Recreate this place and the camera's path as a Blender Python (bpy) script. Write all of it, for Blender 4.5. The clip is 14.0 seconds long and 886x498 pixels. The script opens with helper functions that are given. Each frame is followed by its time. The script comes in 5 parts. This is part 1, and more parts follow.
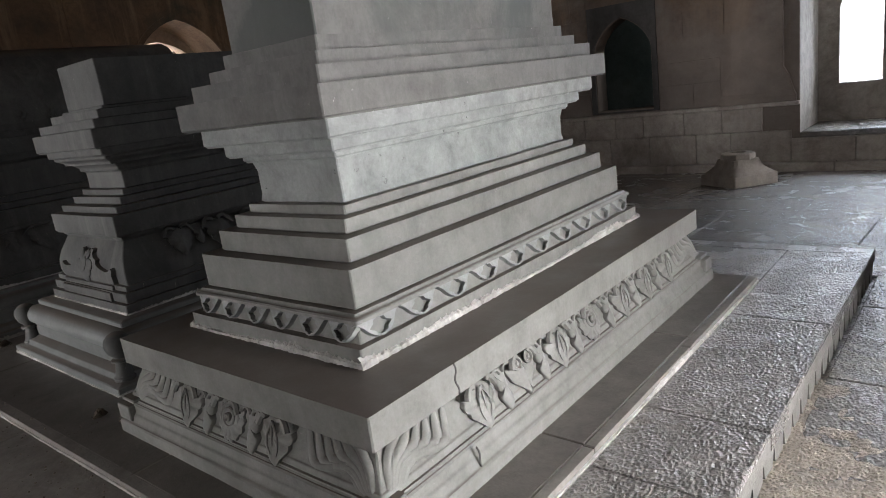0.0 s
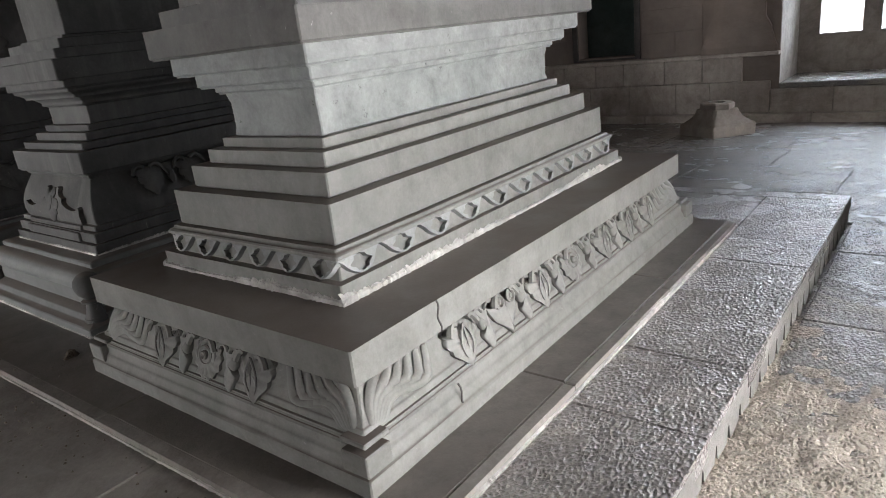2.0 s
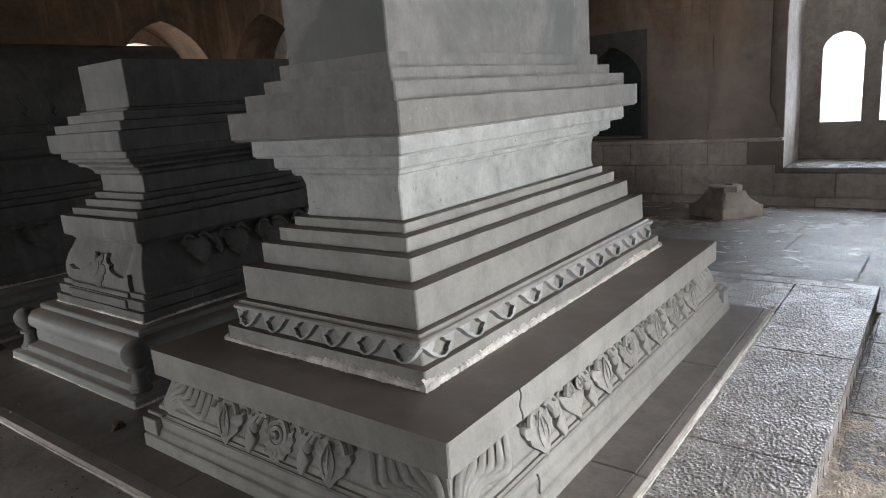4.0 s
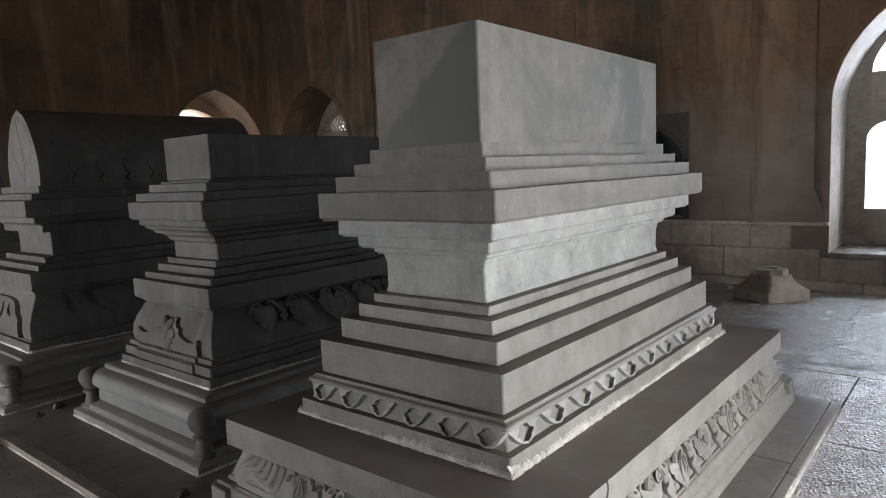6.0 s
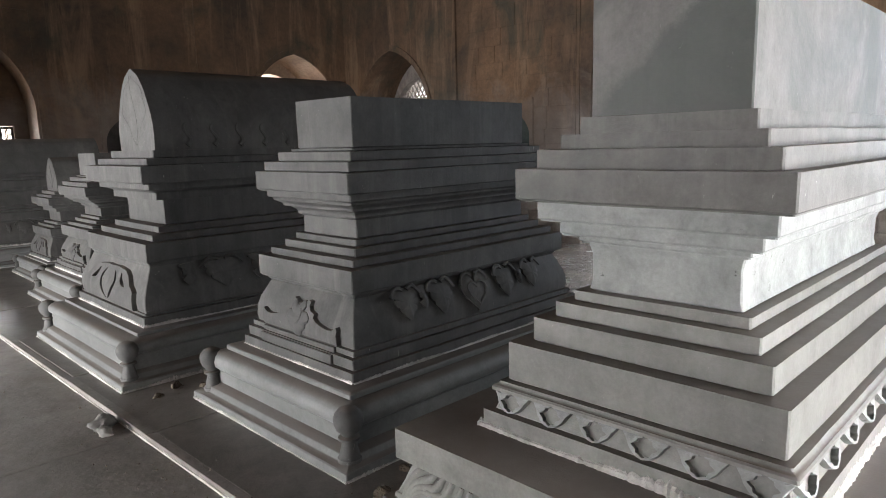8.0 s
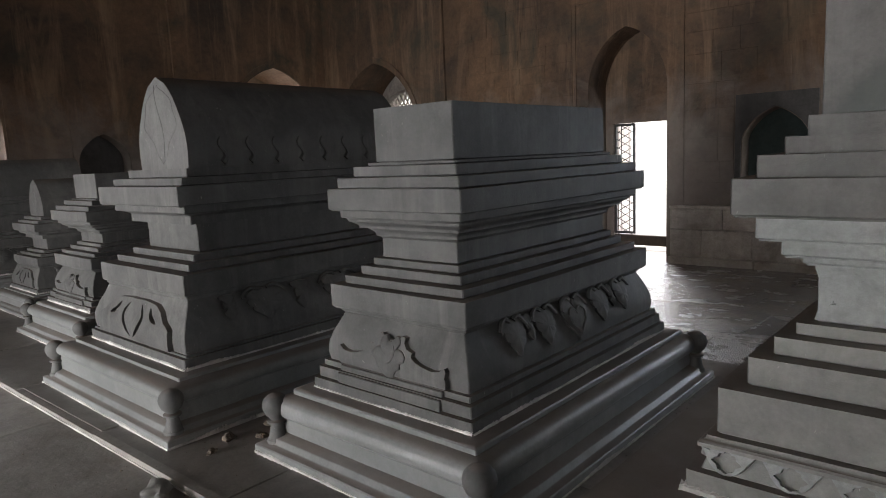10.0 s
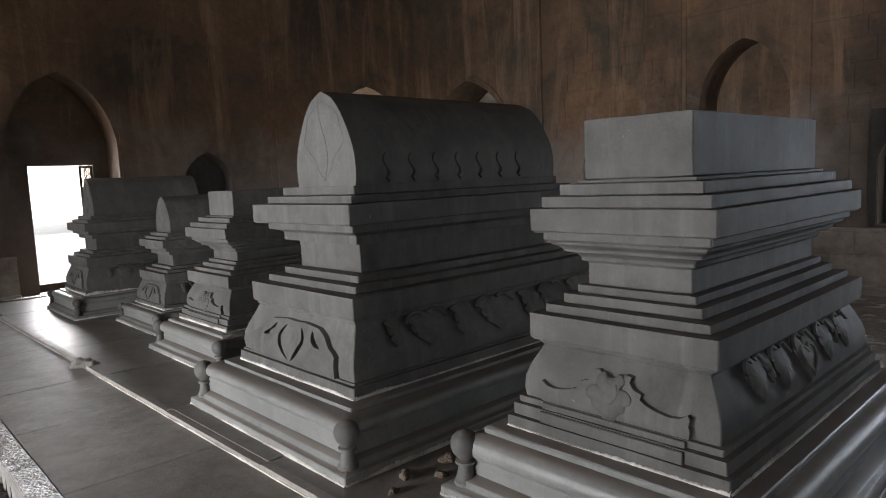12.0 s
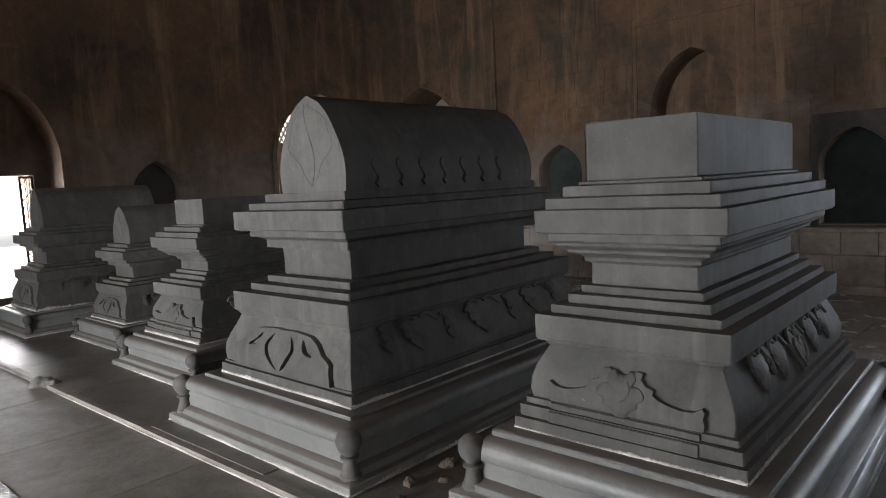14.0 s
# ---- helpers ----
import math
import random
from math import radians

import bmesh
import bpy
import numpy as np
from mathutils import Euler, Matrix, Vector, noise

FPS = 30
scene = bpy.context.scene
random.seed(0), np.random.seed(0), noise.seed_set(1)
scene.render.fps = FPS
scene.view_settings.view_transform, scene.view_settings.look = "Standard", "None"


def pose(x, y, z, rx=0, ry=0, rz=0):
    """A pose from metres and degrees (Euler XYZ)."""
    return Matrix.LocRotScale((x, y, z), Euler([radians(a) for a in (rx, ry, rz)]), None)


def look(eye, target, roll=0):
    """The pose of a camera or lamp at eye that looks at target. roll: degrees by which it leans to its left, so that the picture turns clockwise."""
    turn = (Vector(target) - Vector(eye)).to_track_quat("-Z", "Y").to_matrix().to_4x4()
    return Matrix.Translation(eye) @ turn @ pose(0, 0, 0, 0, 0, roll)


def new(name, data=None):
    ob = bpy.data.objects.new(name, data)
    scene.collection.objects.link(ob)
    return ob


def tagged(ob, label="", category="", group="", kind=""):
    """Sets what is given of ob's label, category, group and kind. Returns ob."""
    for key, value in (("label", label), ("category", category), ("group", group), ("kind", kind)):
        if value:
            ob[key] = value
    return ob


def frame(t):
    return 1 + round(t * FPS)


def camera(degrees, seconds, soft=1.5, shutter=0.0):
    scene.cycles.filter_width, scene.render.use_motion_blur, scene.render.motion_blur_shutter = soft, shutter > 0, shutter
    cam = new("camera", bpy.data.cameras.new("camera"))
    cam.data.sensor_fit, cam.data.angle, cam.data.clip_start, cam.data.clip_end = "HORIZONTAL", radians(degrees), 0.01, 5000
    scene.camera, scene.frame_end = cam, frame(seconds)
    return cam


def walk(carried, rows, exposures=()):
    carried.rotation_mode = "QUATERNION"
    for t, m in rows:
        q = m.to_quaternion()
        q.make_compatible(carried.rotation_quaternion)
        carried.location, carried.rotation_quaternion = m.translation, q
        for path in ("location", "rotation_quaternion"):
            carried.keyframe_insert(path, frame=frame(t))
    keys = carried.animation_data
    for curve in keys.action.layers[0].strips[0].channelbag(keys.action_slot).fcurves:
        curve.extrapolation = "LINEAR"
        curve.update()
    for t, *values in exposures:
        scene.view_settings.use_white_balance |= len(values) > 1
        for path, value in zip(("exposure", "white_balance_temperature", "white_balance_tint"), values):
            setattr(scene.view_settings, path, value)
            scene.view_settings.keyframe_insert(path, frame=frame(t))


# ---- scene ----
cam = camera(68.2, 14.0, soft=0.65)
PATH = [
    (0, (3.162, -1.139, 1.449), (1.878, 0.318, 0.971), -7.7),
    (0.5, (3.155, -1.125, 1.419), (1.893, 0.331, 0.882), -8.0),
    (1, (3.149, -1.12, 1.407), (1.942, 0.36, 0.813), -7.6),
    (1.5, (3.133, -1.122, 1.402), (1.953, 0.369, 0.78), -7.2),
    (2, (3.115, -1.13, 1.387), (1.901, 0.331, 0.761), -6.8),
    (4.5, (2.843, -1.37, 1.528), (1.645, 0.191, 1.172), -3.3),
    (5, (2.81, -1.398, 1.549), (1.614, 0.183, 1.285), -2.1),
    (5.5, (2.807, -1.416, 1.567), (1.598, 0.164, 1.361), -2.0),
    (6, (2.764, -1.478, 1.572), (1.487, 0.043, 1.337), -2.5),
    (6.5, (2.647, -1.497, 1.566), (1.274, -0.06, 1.344), -2.3),
    (7, (2.443, -1.479, 1.579), (1.018, -0.094, 1.347), -3.0),
    (7.5, (2.264, -1.492, 1.591), (0.845, -0.116, 1.29), -1.9),
    (10, (1.317, -1.653, 1.601), (0.006, -0.169, 1.32), -2.5),
    (10.5, (1.169, -1.802, 1.616), (-0.126, -0.302, 1.35), -2.9),
    (11, (1.013, -1.827, 1.606), (-0.33, -0.371, 1.328), -1.5),
    (11.5, (0.818, -1.812, 1.619), (-0.598, -0.419, 1.383), -1.9),
    (12, (0.674, -1.883, 1.62), (-0.778, -0.525, 1.402), -2.4),
    (12.5, (0.552, -2.012, 1.622), (-0.88, -0.632, 1.408), -5.0),
    (13, (0.49, -2.059, 1.62), (-0.962, -0.702, 1.397), -4.1),
    (13.5, (0.487, -2.054, 1.616), (-0.951, -0.679, 1.414), -3.1),
    (14, (0.487, -2.057, 1.614), (-0.847, -0.581, 1.411), -3.0),
]
EXPOSURES = [(0.0, 0.12), (0.5, 0.24), (4.5, 0.25), (6.0, 0.27), (6.5, 0.62), (7.0, 1.05), (7.5, 1.25), (7.9, 1.2), (9.6, 0.72), (10.0, 0.62), (10.6, 0.8), (11.0, 1.15), (11.5, 0.9), (12.0, 0.66), (12.5, 0.6), (14.0, 0.52)]
walk(cam, [(t, look(eye, target, roll)) for t, eye, target, roll in PATH], EXPOSURES)

# ---- plan: square chamber, centre CX CY, half width HALF ----
CX, CY, HALF = -3.68, 1.0, 7.76
THICK, BACK, WALL_TOP, WALL_BASE = 1.1, 0.55, 8.0, -0.7
SLAB, PAVE = 0.22, 0.19


def floor_z(x, y):
    """The old floor sinks slowly away from the platform."""
    return -0.055 * max(0.0, y - 3.3, min(0.7 * (-10.0 - x), 2.0))


# ---- world, sun and daylight in the openings ----
SUN_DIR = Vector((-0.72, -0.42, 0.95)).normalized()
world = bpy.data.worlds.new("world")
scene.world = world
world.use_nodes = True
wn = world.node_tree.nodes
sky = wn.new("ShaderNodeTexSky")
sky.sky_type = "NISHITA"
sky.sun_disc = False
sky.sun_elevation = math.asin(SUN_DIR.z)
sky.sun_rotation = math.atan2(SUN_DIR.x, SUN_DIR.y)
wn["Background"].inputs["Strength"].default_value = 0.12
world.node_tree.links.new(sky.outputs["Color"], wn["Background"].inputs["Color"])
sun_data = bpy.data.lights.new("sun", "SUN")
sun_data.energy, sun_data.angle, sun_data.color = 4.0, radians(0.6), (1.0, 0.94, 0.85)
sun = new("sun", sun_data)
sun.matrix_world = look((0, 0, 30), Vector((0, 0, 30)) - SUN_DIR)


def opening_lamp(name, m, width, height, watts, color=(0.99, 0.975, 1.0)):
    """Daylight that comes in through one opening."""
    data = bpy.data.lights.new(name, "AREA")
    data.shape, data.size, data.size_y = "RECTANGLE", width, height
    data.energy, data.color = watts, color
    ob = new(name, data)
    ob.matrix_world = m
    return ob


# each wall: turn about the chamber's centre (0 north, 90 west, 180 south, 270 east)
def wall_pose(turn, u, depth, z):
    return pose(CX, CY, 0, 0, 0, turn) @ pose(u, HALF + depth, z)


WINDOW_U, NICHE_U = 6.03, 2.37


def window_u(turn, s):
    """Where each window stands along its wall."""
    return s * {(90, 1): 6.29}.get((turn, s), WINDOW_U)


def niche(turn, s):
    """Where each niche stands along its wall, and the height of its point."""
    u, apex = {(0, 1): (2.31, 2.10), (0, -1): (2.50, 2.21), (90, 1): (2.46, 2.27)}.get((turn, s), (NICHE_U, 2.1))
    return s * u, apex


# strengths of the daylight by wall: the door, the window at -u, the window at +u
DAYLIGHT = {0: (60, 25, 470), 90: (200, 48, 130), 180: (920, 400, 300), 270: (315, 300, 30)}
for turn, (door_w, low_w, high_w) in DAYLIGHT.items():
    inward = Matrix.Rotation(radians(-90), 4, "X")
    opening_lamp("door_daylight", wall_pose(turn, 0, THICK + BACK + 0.06, 0.95) @ inward, 1.3, 2.4, door_w)
    opening_lamp("window_daylight", wall_pose(turn, window_u(turn, -1), THICK + BACK + 0.06, 2.2) @ inward, 2.3, 3.4, low_w)
    opening_lamp("window_daylight", wall_pose(turn, window_u(turn, 1), THICK + BACK + 0.06, 2.2) @ inward, 2.3, 3.4, high_w, (0.78, 0.87, 1.0) if turn == 0 else (0.99, 0.975, 1.0))


# ---- materials ----
def ramp(nt, fac, stops):
    node = nt.nodes.new("ShaderNodeValToRGB")
    el = node.color_ramp.elements
    while len(el) < len(stops):
        el.new(0.5)
    for e, (p, c) in zip(el, stops):
        e.position, e.color = p, (*c, 1.0)
    nt.links.new(fac, node.inputs["Fac"])
    return node.outputs["Color"]


def noise_node(nt, vec, scale, detail=6.0, rough=0.6, distortion=0.0):
    n = nt.nodes.new("ShaderNodeTexNoise")
    n.inputs["Scale"].default_value, n.inputs["Detail"].default_value = scale, detail
    n.inputs["Roughness"].default_value, n.inputs["Distortion"].default_value = rough, distortion
    nt.links.new(vec, n.inputs["Vector"])
    return n.outputs["Fac"]


def mapped(nt, scale=(1, 1, 1), own=False):
    tc = nt.nodes.new("ShaderNodeTexCoord")
    mp = nt.nodes.new("ShaderNodeMapping")
    mp.inputs["Scale"].default_value = scale
    if own:
        nt.links.new(tc.outputs["Object"], mp.inputs["Vector"])
    else:
        geo = nt.nodes.new("ShaderNodeNewGeometry")
        nt.links.new(geo.outputs["Position"], mp.inputs["Vector"])
    return mp.outputs["Vector"]


def mix(nt, fac, a, b, kind="MIX"):
    n = nt.nodes.new("ShaderNodeMix")
    n.data_type, n.blend_type = "RGBA", kind
    for sock, v in ((n.inputs["Factor"], fac), (n.inputs["A"], a), (n.inputs["B"], b)):
        if isinstance(v, (int, float)):
            sock.default_value = v
        elif isinstance(v, tuple):
            sock.default_value = (*v, 1.0)
        else:
            nt.links.new(v, sock)
    return n.outputs["Result"]


def grey(v):
    return (v, v, v)


def material(name, c1, c2, patch=2.0, grain=60.0, stain=None, stain_at=(0.55, 0.7), streak=0.0, streak_col=(0.5, 0.48, 0.44),
             dust=None, rough=(0.55, 0.8), bump=0.25, bump_scale=90.0, bump_dist=0.004, vary=0.0, speck=None, speck_at=(0.66, 0.72), chisel=0.0, spec=0.4, streak_scale=(5.0, 5.0, 0.35), lower=None, mottle=0.6, scuff=None):
    m = bpy.data.materials.new(name)
    m.use_nodes = True
    nt = m.node_tree
    bsdf = nt.nodes["Principled BSDF"]
    pos = mapped(nt)
    big = noise_node(nt, pos, patch, 5.0, 0.6, 0.4)
    fine = noise_node(nt, pos, grain, 4.0, 0.7)
    col = ramp(nt, big, [(0.32, c1), (0.68, c2)])
    col = mix(nt, 0.35, col, ramp(nt, fine, [(0.25, grey(0.45)), (0.75, grey(1.0))]), "MULTIPLY")
    mot = noise_node(nt, pos, 8.5, 7.0, 0.72, 0.3)
    col = mix(nt, mottle, col, ramp(nt, mot, [(0.3, grey(0.55)), (0.5, grey(0.95)), (0.7, grey(1.25))]), "MULTIPLY")
    if scuff:
        sc = noise_node(nt, mapped(nt, (26.0, 26.0, 14.0)), 1.0, 3.0, 0.8, 1.5)
        col = mix(nt, ramp(nt, sc, [(0.69, grey(0.0)), (0.74, grey(0.8))]), col, scuff)
    if streak:
        st = noise_node(nt, mapped(nt, streak_scale), 1.3, 6.0, 0.68, 0.6)
        col = mix(nt, ramp(nt, st, [(0.5, grey(0.0)), (0.72, grey(streak))]), col, streak_col)
    if stain:
        sn = noise_node(nt, pos, patch * 0.6 + 0.35, 8.0, 0.7, 0.8)
        col = mix(nt, ramp(nt, sn, [(stain_at[0], grey(0.0)), (stain_at[1], grey(0.85))]), col, stain)
    if lower:
        # the old limewash survives, patchily, on the lower wall
        sepz = nt.nodes.new("ShaderNodeSeparateXYZ")
        nt.links.new(pos, sepz.inputs["Vector"])
        wob = nt.nodes.new("ShaderNodeMath")
        wob.operation = "MULTIPLY_ADD"
        nt.links.new(noise_node(nt, pos, 0.9, 6.0, 0.7, 0.5), wob.inputs[0])
        wob.inputs[1].default_value = 3.0
        nt.links.new(sepz.outputs["Z"], wob.inputs[2])
        rng_node = nt.nodes.new("ShaderNodeMapRange")
        rng_node.inputs["From Min"].default_value, rng_node.inputs["From Max"].default_value = 3.1, 4.3
        rng_node.inputs["To Min"].default_value, rng_node.inputs["To Max"].default_value = 0.8, 0.0
        nt.links.new(wob.outputs[0], rng_node.inputs["Value"])
        low = mix(nt, 0.6, ramp(nt, noise_node(nt, pos, 2.4, 7.0, 0.7), [(0.3, (lower[0] * 0.45, lower[1] * 0.45, lower[2] * 0.45)), (0.7, (lower[0] * 1.5, lower[1] * 1.5, lower[2] * 1.5))]), lower)
        col = mix(nt, rng_node.outputs["Result"], col, low)
    if speck:
        sp = noise_node(nt, pos, 16.0, 6.0, 0.75)
        col = mix(nt, ramp(nt, sp, [(speck_at[0], grey(0.0)), (speck_at[1], grey(0.9))]), col, speck)
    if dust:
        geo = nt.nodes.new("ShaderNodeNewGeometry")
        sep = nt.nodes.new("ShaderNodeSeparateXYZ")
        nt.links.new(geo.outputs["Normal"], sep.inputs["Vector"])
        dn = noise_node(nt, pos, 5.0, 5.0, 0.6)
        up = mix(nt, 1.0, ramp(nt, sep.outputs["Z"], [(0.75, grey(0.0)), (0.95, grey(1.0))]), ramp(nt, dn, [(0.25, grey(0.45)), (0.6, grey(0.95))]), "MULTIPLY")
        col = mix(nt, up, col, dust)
    if vary:
        info = nt.nodes.new("ShaderNodeObjectInfo")
        col = mix(nt, 1.0, col, ramp(nt, info.outputs["Random"], [(0.0, grey(1.0 - vary)), (1.0, grey(1.0))]), "MULTIPLY")
    if chisel:
        # point-tooled surface: small uneven pecks, and larger spalls
        warp = nt.nodes.new("ShaderNodeVectorMath")
        warp.operation = "MULTIPLY_ADD"
        wn3 = nt.nodes.new("ShaderNodeTexNoise")
        wn3.inputs["Scale"].default_value, wn3.inputs["Detail"].default_value = 34.0, 4.0
        nt.links.new(pos, wn3.inputs["Vector"])
        nt.links.new(wn3.outputs["Color"], warp.inputs[0])
        warp.inputs[1].default_value = (0.016, 0.016, 0.016)
        nt.links.new(mapped(nt, (1.0, 0.7, 1.0)), warp.inputs[2])
        vo = nt.nodes.new("ShaderNodeTexVoronoi")
        vo.inputs["Scale"].default_value, vo.inputs["Randomness"].default_value = 80.0, 1.0
        nt.links.new(warp.outputs[0], vo.inputs["Vector"])
        peck = mix(nt, 1.0, vo.outputs["Distance"], ramp(nt, noise_node(nt, pos, 7.0, 5.0, 0.7, 0.6), [(0.32, grey(0.35)), (0.5, grey(1.0))]), "MULTIPLY")
        spall = ramp(nt, noise_node(nt, pos, 17.0, 6.0, 0.75, 1.2), [(0.62, grey(0.7)), (0.68, grey(0.0))])
        # shade inside the pecks and spalls is painted into the colour as well
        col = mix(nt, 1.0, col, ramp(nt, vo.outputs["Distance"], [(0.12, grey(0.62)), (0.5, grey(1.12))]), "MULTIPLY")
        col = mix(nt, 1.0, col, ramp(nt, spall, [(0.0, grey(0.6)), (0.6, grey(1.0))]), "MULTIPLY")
    nt.links.new(col, bsdf.inputs["Base Color"])
    rr = nt.nodes.new("ShaderNodeMapRange")
    rr.inputs["To Min"].default_value, rr.inputs["To Max"].default_value = rough
    nt.links.new(noise_node(nt, pos, patch * 2.5, 5.0, 0.6), rr.inputs["Value"])
    nt.links.new(rr.outputs["Result"], bsdf.inputs["Roughness"])
    bsdf.inputs["Specular IOR Level"].default_value = spec
    b1 = nt.nodes.new("ShaderNodeBump")
    b1.inputs["Strength"].default_value, b1.inputs["Distance"].default_value = bump, bump_dist
    nt.links.new(noise_node(nt, pos, bump_scale, 5.0, 0.65), b1.inputs["Height"])
    b2 = nt.nodes.new("ShaderNodeBump")
    b2.inputs["Strength"].default_value, b2.inputs["Distance"].default_value = bump * 0.8, bump_dist * 3
    nt.links.new(noise_node(nt, pos, 7.0, 5.0, 0.6), b2.inputs["Height"])
    nt.links.new(b2.outputs["Normal"], b1.inputs["Normal"])
    out = b1
    if chisel:
        b3 = nt.nodes.new("ShaderNodeBump")
        b3.inputs["Strength"].default_value, b3.inputs["Distance"].default_value = chisel, 0.0085
        nt.links.new(mix(nt, 1.0, peck, spall, "ADD"), b3.inputs["Height"])
        nt.links.new(b1.outputs["Normal"], b3.inputs["Normal"])
        out = b3
    nt.links.new(out.outputs["Normal"], bsdf.inputs["Normal"])
    return m


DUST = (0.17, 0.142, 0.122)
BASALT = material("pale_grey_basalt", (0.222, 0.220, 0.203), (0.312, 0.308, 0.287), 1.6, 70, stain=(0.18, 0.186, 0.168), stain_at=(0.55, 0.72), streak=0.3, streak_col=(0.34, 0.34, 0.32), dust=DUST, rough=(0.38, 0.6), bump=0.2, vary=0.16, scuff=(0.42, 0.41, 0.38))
# upper courses of the tall tomb: darker overall than BASALT, with darker stains
TOPSTONE = material("dark_stained_basalt", (0.15, 0.146, 0.136), (0.205, 0.198, 0.185), 1.0, 70, stain=(0.09, 0.098, 0.09), stain_at=(0.47, 0.58), streak=0.35, streak_col=(0.25, 0.245, 0.235), dust=DUST, rough=(0.5, 0.72), bump=0.2, vary=0.12, scuff=(0.4, 0.39, 0.37))
PALE_PLASTER = material("pale_grey_plaster", (0.40, 0.38, 0.355), (0.54, 0.52, 0.49), 1.2, 30, stain=(0.24, 0.22, 0.2), stain_at=(0.52, 0.68), rough=(0.8, 0.95), bump=0.35)
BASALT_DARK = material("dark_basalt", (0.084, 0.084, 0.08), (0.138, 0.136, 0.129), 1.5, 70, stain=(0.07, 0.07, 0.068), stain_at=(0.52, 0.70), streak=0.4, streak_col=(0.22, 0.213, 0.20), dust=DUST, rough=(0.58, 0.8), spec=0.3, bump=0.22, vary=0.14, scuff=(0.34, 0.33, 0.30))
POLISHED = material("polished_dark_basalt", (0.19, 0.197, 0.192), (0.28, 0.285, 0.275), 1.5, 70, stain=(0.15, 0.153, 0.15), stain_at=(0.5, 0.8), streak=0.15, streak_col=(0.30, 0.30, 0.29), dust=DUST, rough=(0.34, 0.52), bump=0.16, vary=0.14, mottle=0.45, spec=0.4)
LIMED = material("limewashed_basalt", (0.275, 0.288, 0.279), (0.38, 0.39, 0.376), 3.0, 60, stain=(0.20, 0.21, 0.205), stain_at=(0.54, 0.68), rough=(0.6, 0.85), bump=0.3, speck=(0.085, 0.09, 0.082), speck_at=(0.655, 0.70), mottle=0.75)
MORTAR = material("lime_mortar", (0.44, 0.425, 0.40), (0.76, 0.74, 0.70), 8.0, 90, rough=(0.8, 0.95), bump=0.8, bump_scale=60, bump_dist=0.008)
PLASTER = material("stained_brown_plaster", (0.05, 0.036, 0.027), (0.19, 0.112, 0.062), 0.5, 18, stain=(0.045, 0.042, 0.03), stain_at=(0.5, 0.66), streak=0.8, streak_col=(0.27, 0.18, 0.11), streak_scale=(1.5, 1.5, 0.16), lower=(0.205, 0.178, 0.158), rough=(0.75, 0.95), bump=0.4, bump_scale=40, bump_dist=0.012)
ASHLAR = material("weathered_ashlar", (0.37, 0.325, 0.285), (0.56, 0.51, 0.455), 1.2, 40, stain=(0.19, 0.16, 0.14), stain_at=(0.5, 0.68), streak=0.5, streak_col=(0.52, 0.48, 0.43), rough=(0.7, 0.92), bump=0.4, bump_scale=45, bump_dist=0.01, vary=0.25)
DARK_STONE = material("dark_stone", (0.05, 0.048, 0.047), (0.10, 0.095, 0.09), 1.0, 40, streak=0.3, streak_col=(0.14, 0.13, 0.12), rough=(0.7, 0.9), bump=0.35)
NICHE_GREEN = material("faded_green_plaster", (0.035, 0.055, 0.052), (0.075, 0.095, 0.088), 1.5, 30, stain=(0.05, 0.05, 0.048), rough=(0.7, 0.9), bump=0.3)
# plaster of the west window recess, its sunlit brightness put into the colour
LIT_REVEAL = material("lit_ochre_plaster", (0.36, 0.25, 0.17), (0.46, 0.34, 0.24), 1.0, 30, stain=(0.22, 0.16, 0.12), rough=(0.8, 0.95), bump=0.3)
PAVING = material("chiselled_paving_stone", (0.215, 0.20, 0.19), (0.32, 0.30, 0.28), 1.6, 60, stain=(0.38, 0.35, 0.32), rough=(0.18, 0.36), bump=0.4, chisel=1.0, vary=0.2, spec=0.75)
SLABM = material("smooth_dark_flagstone", (0.18, 0.163, 0.148), (0.27, 0.245, 0.22), 1.8, 60, stain=(0.22, 0.2, 0.18), rough=(0.32, 0.52), bump=0.3, vary=0.2)
SMOOTH = material("smooth_worn_paving", (0.24, 0.22, 0.20), (0.37, 0.345, 0.315), 1.3, 60, stain=(0.17, 0.15, 0.132), rough=(0.45, 0.68), bump=0.4, bump_scale=35, bump_dist=0.006, vary=0.12)
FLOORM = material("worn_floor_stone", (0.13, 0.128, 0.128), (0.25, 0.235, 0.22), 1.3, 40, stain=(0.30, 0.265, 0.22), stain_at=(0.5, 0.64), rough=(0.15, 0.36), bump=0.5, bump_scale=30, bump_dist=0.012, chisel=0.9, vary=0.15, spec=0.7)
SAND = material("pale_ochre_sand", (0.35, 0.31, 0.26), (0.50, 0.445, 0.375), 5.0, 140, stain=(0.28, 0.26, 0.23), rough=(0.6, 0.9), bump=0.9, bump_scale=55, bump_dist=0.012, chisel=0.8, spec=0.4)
EDGE = material("dressed_edge_stone", (0.17, 0.163, 0.15), (0.26, 0.25, 0.232), 3.0, 60, rough=(0.6, 0.85), bump=0.4)
DIRT = material("dry_dirt", (0.10, 0.08, 0.062), (0.17, 0.135, 0.10), 6.0, 120, rough=(0.9, 1.0), bump=1.0, bump_scale=80, bump_dist=0.01)
IRON = material("dark_iron", (0.02, 0.02, 0.02), (0.045, 0.04, 0.036), 8, 120, rough=(0.5, 0.7), bump=0.2)
WOOD = material("old_dark_wood", (0.05, 0.035, 0.025), (0.09, 0.065, 0.045), 5, 80, rough=(0.6, 0.8), bump=0.4)
